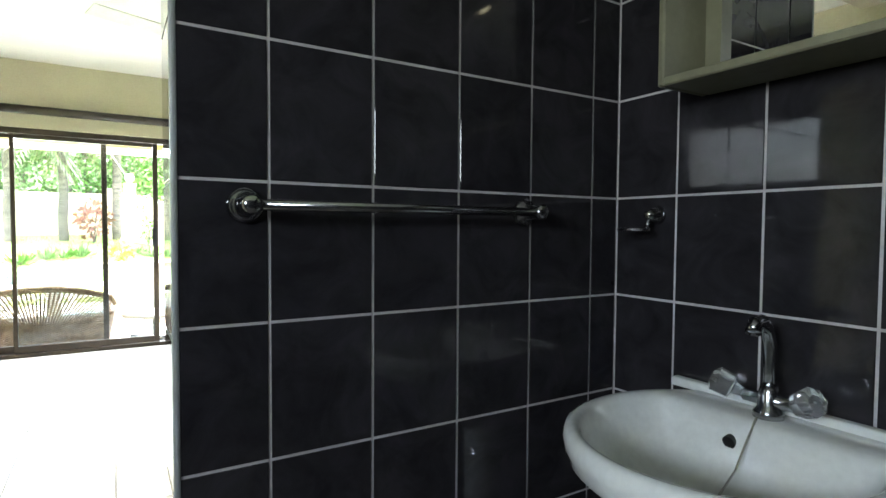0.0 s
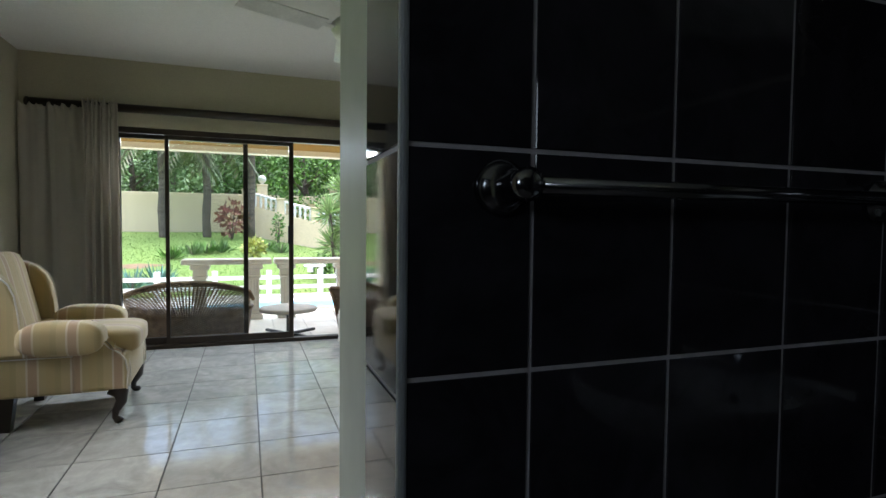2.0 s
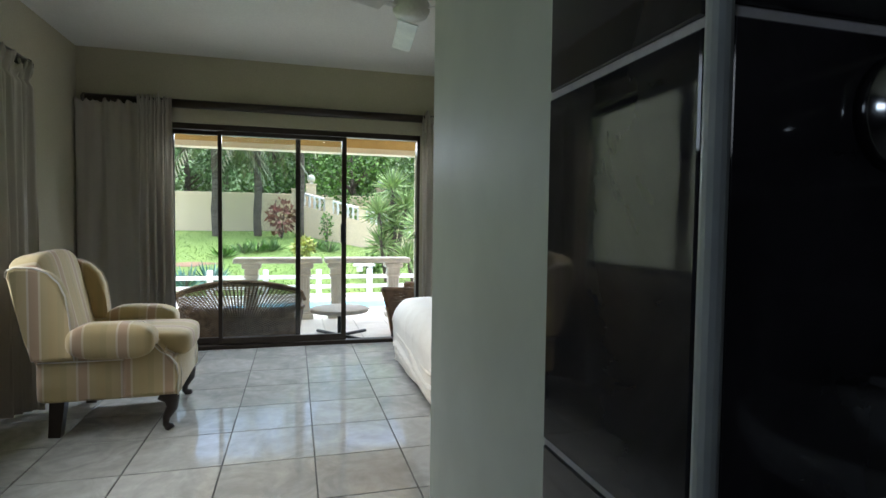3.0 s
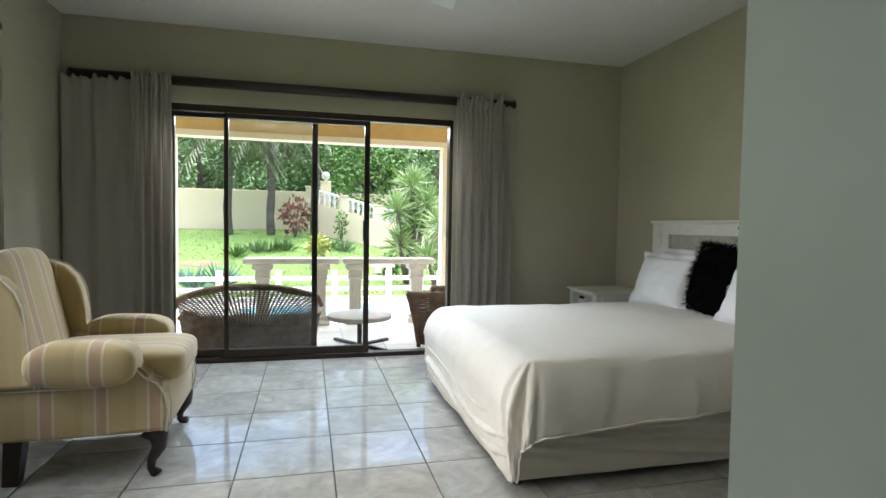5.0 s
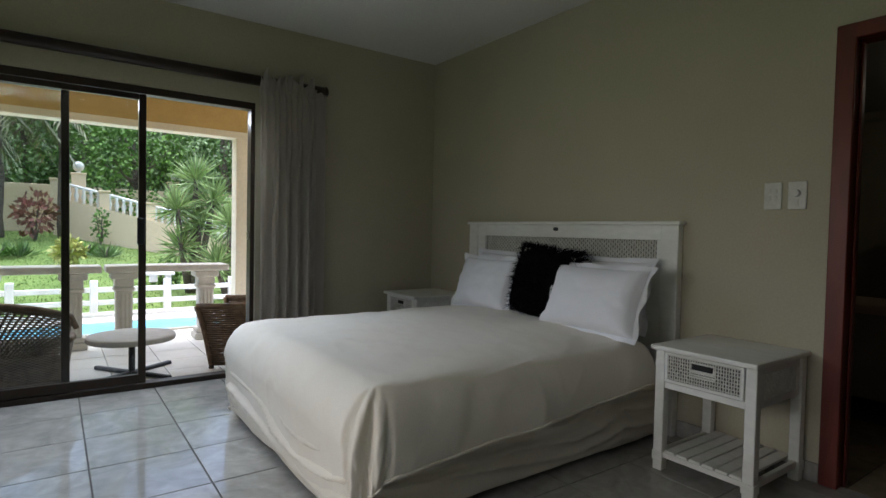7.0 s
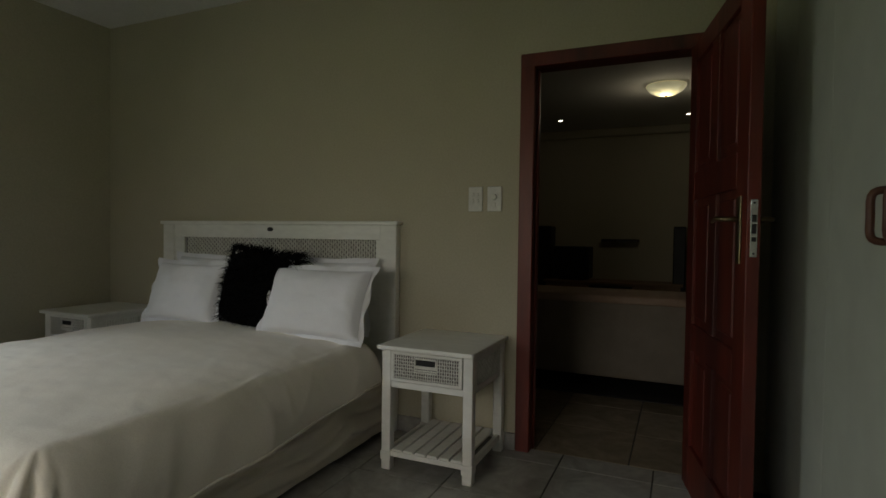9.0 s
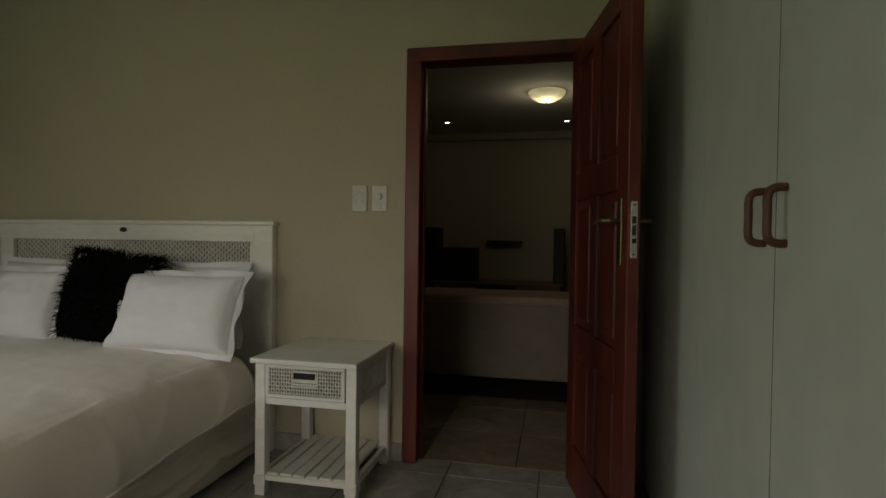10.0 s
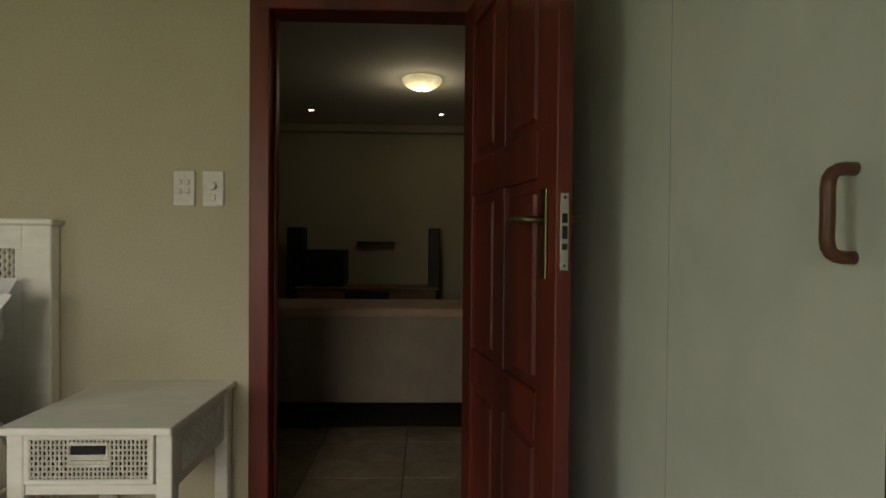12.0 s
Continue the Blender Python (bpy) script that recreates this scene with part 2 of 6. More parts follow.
LEAF_BLUE = leaf("blue_agave_leaves", (0.12, 0.25, 0.22), (0.07, 0.16, 0.13))
ACRYLIC = material("clear_acrylic", (0.9, 0.92, 0.92), (0.88, 0.9, 0.9), rough=0.08)
ACRYLIC.node_tree.nodes["Principled BSDF"].inputs["Transmission Weight"].default_value = 0.9
LAMPGLASS = glow("lit_lamp_glass", (1.0, 0.88, 0.55), 0.4)
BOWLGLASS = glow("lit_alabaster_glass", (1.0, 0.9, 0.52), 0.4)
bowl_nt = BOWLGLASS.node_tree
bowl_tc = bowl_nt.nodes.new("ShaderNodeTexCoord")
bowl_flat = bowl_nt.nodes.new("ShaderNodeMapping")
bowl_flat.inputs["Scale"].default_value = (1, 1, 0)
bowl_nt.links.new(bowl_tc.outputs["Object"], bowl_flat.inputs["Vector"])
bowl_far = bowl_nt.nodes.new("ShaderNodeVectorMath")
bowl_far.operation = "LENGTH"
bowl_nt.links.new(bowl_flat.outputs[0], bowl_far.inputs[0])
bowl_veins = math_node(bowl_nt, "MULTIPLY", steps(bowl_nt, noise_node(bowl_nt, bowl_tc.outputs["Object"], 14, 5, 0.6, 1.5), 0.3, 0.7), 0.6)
# Bulb's brighter middle is painted into the emission; no bulb sits inside.
bowl_centre_glow = math_node(bowl_nt, "SUBTRACT", 1.2, math_node(bowl_nt, "MULTIPLY", bowl_far.outputs["Value"], 5.6), True)
bowl_light = math_node(bowl_nt, "MULTIPLY", math_node(bowl_nt, "ADD", bowl_centre_glow, 0.12), math_node(bowl_nt, "SUBTRACT", 1.0, bowl_veins))
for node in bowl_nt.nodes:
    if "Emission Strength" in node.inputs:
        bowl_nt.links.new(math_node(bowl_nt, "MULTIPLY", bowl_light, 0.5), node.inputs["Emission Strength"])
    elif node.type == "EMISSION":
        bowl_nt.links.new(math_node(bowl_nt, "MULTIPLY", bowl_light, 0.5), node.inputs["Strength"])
SPOTGLOW = glow("lit_spot", (1.0, 0.85, 0.7), 4)
LEAF_DRY = leaf("palm_fronds", (0.16, 0.2, 0.1), (0.2, 0.18, 0.12))

# ---- building helpers ----


def link_mesh(name, bm, mat, smooth=False):
    me = bpy.data.meshes.new(name)
    bm.to_mesh(me)
    bm.free()
    me.materials.append(mat)
    if smooth:
        me.polygons.foreach_set("use_smooth", [True] * len(me.polygons))
    return new(name, me)


def part(name, bm, mat, parent, label="", smooth=False, kind=""):
    ob = link_mesh(name, bm, mat, smooth)
    ob.parent = parent
    if kind:
        ob["kind"] = kind
    if label:
        ob["label"] = label
    return ob


def thing(name, m, label, category, group="", kind=""):
    ob = new(name)
    ob.empty_display_size = 0.1
    ob.matrix_world = m
    return tagged(ob, label, category, group, kind)


def structure(name, bm, mat, label, category, smooth=False):
    return tagged(link_mesh(name, bm, mat, smooth), label, category, kind="structure")


def merge(bm, other):
    me = bpy.data.meshes.new("tmp")
    other.to_mesh(me)
    other.free()
    bm.from_mesh(me)
    bpy.data.meshes.remove(me)
    return bm


def box(bm, x0, x1, y0, y1, z0, z1, bevel=0.0, seg=1, m=None):
    b = bmesh.new()
    bmesh.ops.create_cube(b, size=1)
    for v in b.verts:
        v.co = ((x0 + x1) / 2 + v.co.x * (x1 - x0), (y0 + y1) / 2 + v.co.y * (y1 - y0), (z0 + z1) / 2 + v.co.z * (z1 - z0))
    if bevel:
        bmesh.ops.bevel(b, geom=b.edges[:], offset=bevel, segments=seg, affect="EDGES", profile=0.5)
    if m is not None:
        b.transform(m)
    return merge(bm, b)


def boxes(*args, bevel=0.0, seg=1):
    bm = bmesh.new()
    for a in args:
        box(bm, *a, bevel=bevel, seg=seg)
    return bm


def tube(bm, points, radii, seg=10, caps=True):
    """A round bar through the points, with a radius at each."""
    rings = []
    pts = [Vector(p) for p in points]
    if isinstance(radii, (int, float)):
        radii = [radii] * len(pts)
    up = None
    for i, p in enumerate(pts):
        d = (pts[min(i + 1, len(pts) - 1)] - pts[max(i - 1, 0)]).normalized()
        if up is None:
            up = d.orthogonal().normalized()
        up = (up - d * up.dot(d)).normalized()
        side = d.cross(up)
        rings.append([bm.verts.new(p + radii[i] * (math.cos(a) * up + math.sin(a) * side)) for a in (2 * math.pi * k / seg for k in range(seg))])
    for a, b in zip(rings, rings[1:]):
        for k in range(seg):
            bm.faces.new((a[k], a[(k + 1) % seg], b[(k + 1) % seg], b[k]))
    if caps:
        bm.faces.new(rings[0][::-1])
        bm.faces.new(rings[-1])
    return bm


def lathe(bm, profile, seg=24, centre=(0, 0, 0)):
    """Turns (radius, height) rows round the vertical."""
    rings = [[bm.verts.new((centre[0] + r * math.cos(a), centre[1] + r * math.sin(a), centre[2] + z)) for a in (2 * math.pi * k / seg for k in range(seg))] for r, z in profile]
    for a, b in zip(rings, rings[1:]):
        for k in range(seg):
            bm.faces.new((a[k], a[(k + 1) % seg], b[(k + 1) % seg], b[k]))
    bm.faces.new(rings[0][::-1])
    bm.faces.new(rings[-1])
    return bm


def sheet(bm, nu, nv, f, close_u=False):
    """A grid of faces through f(u, v), u and v from 0 to 1, with the grid as its UV."""
    uv = bm.loops.layers.uv.verify()
    grid = [[bm.verts.new(f(i / nu, j / nv)) for j in range(nv + 1)] for i in range(nu + (0 if close_u else 1))]
    n = len(grid)
    for i in range(nu):
        for j in range(nv):
            face = bm.faces.new((grid[i][j], grid[(i + 1) % n][j], grid[(i + 1) % n][j + 1], grid[i][j + 1]))
            for loop, (a, b) in zip(face.loops, ((i, j), (i + 1, j), (i + 1, j + 1), (i, j + 1))):
                loop[uv].uv = (a / nu, b / nv)
    return bm


def thicken(ob, t, offset=-1.0):
    mod = ob.modifiers.new("thickness", "SOLIDIFY")
    mod.thickness, mod.offset = t, offset
    return ob


def rot(p, m):
    return m @ Vector(p)

# ---- the large structure ----
XL, XR, YW, YF, ZC = -1.62, 2.945, 2.152, 6.43, 2.62
OX0, OX1, OZ = -0.955, 1.342, 2.035
WX0, WX1 = 0.396, 2.945
FLOOR_Z = -0.006

b = boxes((-1.9, 8.1, -1.2, 6.64, -0.3, FLOOR_Z))
floor = structure("floor", b, GROUT_F, "grouted floor slab under the marbled ceramic tiles", "floor")
b = boxes((-1.9, 3.06, 1.6, 6.64, ZC, ZC + 0.15), (-1.9, 3.06, -1.2, 1.6, ZC - 0.12, ZC + 0.15), (3.06, 8.1, -1.2, 6.64, 2.6, 2.75))
structure("ceiling", b, CEIL, "smooth off-white painted ceiling", "ceiling")

b = boxes((XL - 0.2, OX0, YF, YF + 0.22, 0, ZC), (OX1, XR + 0.2, YF, YF + 0.22, 0, ZC), (OX0, OX1, YF, YF + 0.22, OZ, ZC))
structure("wall_north", b, WALL, "beige painted wall with a wide sliding door opening", "wall")
WY0, WY1, WZ0, WZ1 = 2.8, 5.05, 0.85, 2.05
b = boxes((XL - 0.2, XL, -1.2, -0.5, 0, ZC), (XL - 0.2, XL, -0.5, 0.5, 0, 1.5), (XL - 0.2, XL, -0.5, 0.5, 2.0, ZC), (XL - 0.2, XL, 0.5, WY0, 0, ZC), (XL - 0.2, XL, WY1, YF, 0, ZC), (XL - 0.2, XL, WY0, WY1, 0, WZ0), (XL - 0.2, XL, WY0, WY1, WZ1, ZC))
structure("wall_west", b, WALL, "beige painted wall with a window behind curtains", "wall")
DY0, DY1, DZ = 2.372, 3.277, 2.048
b = boxes((XR, XR + 0.11, DY1, YF, 0, ZC), (XR, XR + 0.11, -1.2, DY0, 0, ZC), (XR, XR + 0.11, DY0, DY1, DZ, ZC))
structure("wall_east", b, WALL, "beige painted bedroom wall behind the bed", "wall")
TX, TY, TEND = 0.333, 1.377, 1.548
b = boxes((TX + 0.012, XR, TY + 0.012, TEND, 0, ZC), (XL, -0.43, TY + 0.012, TEND, 0, ZC), (-0.43, TX + 0.012, TY + 0.012, TEND, 2.15, ZC))
structure("wall_bathroom", b, WALL, "partition wall between bathroom and bedroom", "wall")
BX = 1.351
b = boxes((BX + 0.012, BX + 0.15, -1.2, TY + 0.012, 0, ZC), (XL, BX + 0.012, -1.2, -1.05, 0, ZC))
structure("wall_basin", b, WALL, "bathroom wall behind the basin", "wall")
b = boxes((7.9, 8.1, -1.2, 6.64, 0, 2.6), (3.06, 7.9, 5.8, 6.0, 0, 2.6), (3.06, 7.9, 0.2, 0.4, 0, 2.6))
structure("wall_living_room", b, WALL, "beige painted living room wall", "wall")
b = boxes((7.81, 7.9, 0.4, 5.8, 2.49, 2.6), bevel=0.03, seg=3)
structure("cornice", b, WALL, "plain beige plaster cornice of the living room", "cornice")
b = boxes((XR - 0.012, XR, DY1 + 0.004, YF, 0, 0.09), bevel=0.003)
structure("baseboard", b, FTILE, "low marbled tile skirting along the wall", "skirting")

# sliding door
door = thing("sliding_door", pose(0, 0, 0), "dark bronze aluminium sliding door, one leaf slid open", "sliding door", kind="structure")
door.name = "window_1"
FY = YF + 0.02
part("frame", boxes((OX0, OX1, FY, FY + 0.09, OZ - 0.05, OZ), (OX0, OX0 + 0.03, FY, FY + 0.09, 0.0, OZ - 0.05), (OX1 - 0.03, OX1, FY, FY + 0.09, 0.0, OZ - 0.05),
                  (OX0 + 0.03, OX1 - 0.03, FY, FY + 0.09, 0.0, 0.035), bevel=0.003), BRONZE, door)
for x0, x1, dy in ((OX0 + 0.032, 0.2, 0.05), (-0.523, 0.626, 0.008)):
    y0, y1 = FY + dy, FY + dy + 0.034
    leafp = part("sliding_leaf", boxes((x0, x0 + 0.034, y0, y1, 0.04, OZ - 0.052), (x1 - 0.045, x1, y0, y1, 0.04, OZ - 0.052), (x0 + 0.034, x1 - 0.045, y0, y1, 0.04, 0.1), (x0 + 0.034, x1 - 0.045, y0, y1, OZ - 0.09, OZ - 0.052), bevel=0.003), BRONZE, door)
    pane = part("pane", boxes((x0 + 0.034, x1 - 0.045, y0 + 0.015, y0 + 0.02, 0.1, OZ - 0.09)), GLASS, leafp, "clear glass pane")
    pane.visible_shadow = False
part("door_pull", boxes((0.571, 0.616, FY - 0.012, FY + 0.006, 0.98, 1.16), bevel=0.005), BLACK, door, "black pull handle")
part("latch", boxes((OX1 - 0.045, OX1 - 0.03, FY + 0.02, FY + 0.05, 1.02, 1.08), bevel=0.004), STEEL, door, "small steel latch keeper")

win = thing("window_2", pose(0, 0, 0), "dark bronze aluminium window with two panes", "window", kind="structure")
part("window_frame", boxes((XL - 0.12, XL - 0.07, WY0, WY1, WZ0, WZ0 + 0.05), (XL - 0.12, XL - 0.07, WY0, WY1, WZ1 - 0.05, WZ1), (XL - 0.12, XL - 0.07, WY0, WY0 + 0.05, WZ0 + 0.05, WZ1 - 0.05),
                         (XL - 0.12, XL - 0.07, WY1 - 0.05, WY1, WZ0 + 0.05, WZ1 - 0.05), (XL - 0.12, XL - 0.07, 3.9, 3.96, WZ0 + 0.05, WZ1 - 0.05), bevel=0.004), BRONZE, win)
for y0, y1 in ((WY0 + 0.05, 3.9), (3.96, WY1 - 0.05)):
    pane = part("pane", boxes((XL - 0.098, XL - 0.093, y0, y1, WZ0 + 0.05, WZ1 - 0.05)), GLASS, win)
    pane.visible_shadow = False

win = thing("window_3", pose(0, 0, 0), "small bathroom window with frosted pane", "window", kind="structure")
part("window_frame", boxes((XL - 0.12, XL - 0.07, -0.5, 0.5, 1.5, 1.54), (XL - 0.12, XL - 0.07, -0.5, 0.5, 1.96, 2.0), (XL - 0.12, XL - 0.07, -0.5, -0.46, 1.54, 1.96), (XL - 0.12, XL - 0.07, 0.46, 0.5, 1.54, 1.96), bevel=0.004), BRONZE, win)
pane = part("pane", boxes((XL - 0.098, XL - 0.093, -0.46, 0.46, 1.54, 1.96)), GLASS, win)
pane.visible_shadow = False

# patio, garden ground
PZ = -0.12
b = boxes((-6, 7, YF + 0.22, 11.3, PZ - 0.2, PZ - 0.006))
patio = structure("pavement", b, PATIO_GROUT, "cream tiled patio beside the pool", "patio")


def lawn_z(x, y):
    rise = max(0.0, y - 11.3)
    fall = 0.18 * min(4.0, max(0.0, x)) * min(1.0, rise / 9.0)
    return max(PZ - 0.02, PZ - 0.02 + 1.02 * min(1.0, rise / 9.8) ** 0.9 - fall) + 0.035 * noise.noise((x * 0.5, y * 0.5, 0)) * min(1, rise)


def ground_point(u, v):
    x, y = -60 + 120 * u, 11.25 + 70 * v ** 2.2
    return (x, y, lawn_z(x, y) if y < 22 else lawn_z(x, 22.0) + 0.1 * (y - 22))


ground = structure("ground", sheet(bmesh.new(), 120, 60, ground_point), GRASS, "sloping green lawn with uneven turf", "lawn", True)
b = boxes((-300, 300, -300, 300, -0.6, -0.45))
structure("ground_far", b, GRASS, "grass reaching away round the house", "ground")
PB = 9.0
b = boxes((-2.3, 2.9, YF + 0.22, PB + 0.2, 2.6, 2.75), (-2.3, 2.9, PB - 0.012, PB - 0.001, 2.235, 2.599))
structure("patio_soffit", b, SOFFIT, "ochre painted patio ceiling", "ceiling")
b = boxes((-2.3, 2.9, PB, PB + 0.2, 2.16, 2.6), (-1.62, -1.44, PB, PB + 0.2, PZ, 2.16), (1.88, 2.04, PB, PB + 0.2, PZ, 2.16), bevel=0.006)
structure("patio_beam", b, CREAM, "cream plastered patio beam and slim columns", "beam")
# Roof slab is unseen; its west eave is added to shade the side window.
b = boxes((-6, XL - 0.2, YF, YF + 0.22, PZ, 2.9), (XR + 0.2, 8.1, YF, YF + 0.22, PZ, 2.9), (-2.5, 8.2, -1.4, YF, 2.76, 2.9))
structure("house_wall", b, CREAM, "cream plastered outer wall and an added, unseen roof slab", "wall")

# ---- shapes for soft things ----


def sgn_pow(v, e):
    return math.copysign(abs(v) ** e, v)


def blob(bm, size, e1=0.35, e2=0.35, m=None, nu=36, nv=18, warp=None):
    """A soft rounded block: a superellipsoid of the half sizes given."""
    def f(u, v):
        a, t = 2 * math.pi * u, math.pi * (v - 0.5)
        p = Vector((size[0] * sgn_pow(math.cos(t), e1) * sgn_pow(math.cos(a), e2), size[1] * sgn_pow(math.cos(t), e1) * sgn_pow(math.sin(a), e2), size[2] * sgn_pow(math.sin(t), e1)))
        if warp:
            p = Vector(warp(p))
        return m @ p if m is not None else p
    b = sheet(bmesh.new(), nu, nv, f, True)
    bmesh.ops.remove_doubles(b, verts=b.verts[:], dist=0.0004)
    return merge(bm, b)


def set_uv(bm, f):
    uv = bm.loops.layers.uv.verify()
    for face in bm.faces:
        for loop in face.loops:
            loop[uv].uv = f(loop.vert.co)
    return bm


def wrinkle(x, y, s=1.0, seed=0.0):
    return s * (0.6 * noise.noise((x * 3.1, y * 3.1, seed)) + 0.3 * noise.noise((x * 8, y * 8, seed + 3)) + 0.12 * noise.noise((x * 19, y * 19, seed + 7)))


# ---- bedroom: wardrobe ----
wardrobe = thing("wardrobe", pose(0, 0, 0), "grey-white laminate built-in wardrobe with plain doors", "wardrobe")
# Carcass is coloured dark so that the door gaps look shaded.
part("body", boxes((WX0 + 0.018, WX1 - 0.002, TEND + 0.002, YW - 0.024, 0.003, ZC - 0.003)), DARKWOOD, wardrobe, "carcass coloured dark for the shade in the door gaps")
part("end_panel", boxes((WX0, WX0 + 0.016, TEND + 0.002, YW, 0.003, ZC - 0.003), bevel=0.002), LAMINATE, wardrobe)
seams = [WX0 + 0.018, 0.92, 1.426, 1.932, 2.438, WX1 - 0.004]
for i, (x0, x1) in enumerate(zip(seams, seams[1:])):
    g0, g1 = (0.0024 if x == 1.426 else 0.0012 for x in (x0, x1))
    wdoor = part("door", boxes((x0 + g0, x1 - g1, YW - 0.02, YW, 0.07, ZC - 0.01), bevel=0.0005), LAMINATE, wardrobe)
    if i < 4:
        # Dark strip fills the gap in place of the shade between the doors.
        part("edge_seal", boxes((x1 - g1, x1 + g1, YW - 0.02, YW - 0.0006, 0.07, ZC - 0.01)), DARKWOOD, wardrobe, "dark strip standing in for the shade between two doors")
    if i in (1, 2):
        hx = x1 - 0.048 if i % 2 else x0 + 0.048
        grip = bmesh.new()
        arc = [(hx, YW - 0.002, 1.113), (hx, YW + 0.012, 1.113), (hx, YW + 0.02, 1.1145), (hx, YW + 0.026, 1.118), (hx, YW + 0.0295, 1.124), (hx, YW + 0.031, 1.134), (hx, YW + 0.0305, 1.162), (hx, YW + 0.031, 1.19), (hx, YW + 0.0295, 1.2), (hx, YW + 0.026, 1.206), (hx, YW + 0.02, 1.2095), (hx, YW + 0.012, 1.211), (hx, YW - 0.002, 1.211)]
        tube(grip, arc, 0.0076, 12)
        part("handle", grip, HANDLE_WOOD, wdoor, "brown wooden bow handle", True)

# ---- door to the living room ----
frame_door = thing("door_frame", pose(0, 0, 0), "red-brown varnished wooden door frame", "door frame", kind="structure")
part("jamb", boxes((XR - 0.012, XR + 0.118, DY1 - 0.07, DY1 + 0.004, 0, DZ - 0.06), (XR + 0.05, XR + 0.09, DY1 - 0.08, DY1 - 0.07, 0, DZ - 0.07), bevel=0.004), MERANTI, frame_door)
part("jamb", boxes((XR - 0.012, XR + 0.118, DY0 - 0.004, DY0 + 0.07, 0, DZ - 0.065), (XR + 0.05, XR + 0.08, DY0 + 0.07, DY0 + 0.082, 0, DZ - 0.08), bevel=0.004), MERANTI, frame_door)
part("lintel", boxes((XR - 0.012, XR + 0.118, DY0 - 0.004, DY1 + 0.004, DZ - 0.065, DZ + 0.002), bevel=0.004), MERANTI, frame_door)

HINGE = (XR - 0.004, DY0 + 0.072, 0.006)
leaf_door = thing("door", pose(*HINGE, 0, 0, 180 + 11.3), "open red-brown panelled wooden door with brass lever", "door")
DW, DH, DT = 0.815, 1.972, 0.04
STILE, MID = 0.115, 0.1
b = bmesh.new()
for x0, x1 in ((0, STILE), (DW - STILE, DW)):
    box(b, x0, x1, -DT, 0, 0, DH, 0.003)
for z0, z1 in ((0, 0.2), (0.62, 0.74), (1.28, 1.4), (1.88, DH)):
    box(b, STILE, DW - STILE, -DT, 0, z0, z1, 0.003)
for z0, z1 in ((0.2, 0.62), (0.74, 1.28), (1.4, 1.88)):
    box(b, DW / 2 - MID / 2, DW / 2 + MID / 2, -DT, 0, z0, z1, 0.003)
part("stiles_and_rails", b, MERANTI, leaf_door)
for z0, z1 in ((0.2, 0.62), (0.74, 1.28), (1.4, 1.88)):
    for x0, x1 in ((STILE, DW / 2 - MID / 2), (DW / 2 + MID / 2, DW - STILE)):
        b = boxes((x0 - 0.004, x1 + 0.004, -DT + 0.014, -0.014, z0 - 0.004, z1 + 0.004))
        box(b, x0 + 0.03, x1 - 0.03, -DT + 0.005, -0.005, z0 + 0.03, z1 - 0.03, 0.008)
        part("panel", b, MERANTI, leaf_door)
lock = part("lock_plate", boxes((DW - 0.001, DW + 0.0025, -DT + 0.0095, -0.0095, 1.055, 1.235), bevel=0.001), STEEL, leaf_door, "steel lock face plate")
for z0, z1 in ((1.165, 1.187), (1.128, 1.158), (1.103, 1.117)):
    part("bolt", boxes((DW, DW + 0.0045, -DT + 0.0135, -0.0135, z0, z1), bevel=0.001), BLACK, lock, "dark bolt in its slot")
for z in (1.066, 1.224):
    part("screw", boxes((DW, DW + 0.0036, -DT / 2 - 0.003, -DT / 2 + 0.003, z - 0.003, z + 0.003), bevel=0.001), BLACK, lock)
for side in (-1, 1):
    y = -DT if side < 0 else 0.0
    b = bmesh.new()
    box(b, DW - 0.082, DW - 0.046, min(y, y + side * 0.007), max(y, y + side * 0.007), 1.03, 1.25, 0.003)
    part("back_plate", b, BRASS, leaf_door, "aged brass lever plate")
    b = bmesh.new()
    tube(b, [(DW - 0.064, y, 1.175), (DW - 0.064, y + side * 0.045, 1.175), (DW - 0.075, y + side * 0.056, 1.175), (DW - 0.12, y + side * 0.058, 1.178), (DW - 0.18, y + side * 0.055, 1.17)], [0.009, 0.008, 0.009, 0.008, 0.006], 10)
    part("lever", b, BRASS, leaf_door, "aged brass lever handle", True)

# ---- switches ----
for y0, label in ((3.48, "white rocker light switch plate"), (3.374, "white dimmer switch plate with round knob")):
    sw = thing("light_switch", pose(XR - 0.001, y0, 1.248), label, "switch", group="switches by the door")
    part("plate", boxes((-0.009, 0, 0, 0.079, 0, 0.131), bevel=0.003), PLASTIC, sw)
    if y0 > 3.4:
        for dy, dz in ((0.018, 0.045), (0.018, 0.078), (0.046, 0.045), (0.046, 0.078)):
            part("rocker", boxes((-0.013, -0.008, dy, dy + 0.015, dz, dz + 0.02), bevel=0.002), PLASTIC, sw)
    else:
        b = bmesh.new()
        tube(b, [(-0.008, 0.04, 0.075), (-0.026, 0.04, 0.075)], [0.017, 0.014], 18)
        part("dimmer_knob", b, PLASTIC, sw)
        part("rocker", boxes((-0.013, -0.008, 0.03, 0.05, 0.02, 0.045), bevel=0.002), PLASTIC, sw)

# ---- bed ----
BX0, BX1, BY0, BY1, BTOP = 0.97, 2.84, 4.0, 5.6, 0.565
bed = thing("bed", pose(0, 0, 0), "double bed base and mattress in beige cloth on castors", "bed")


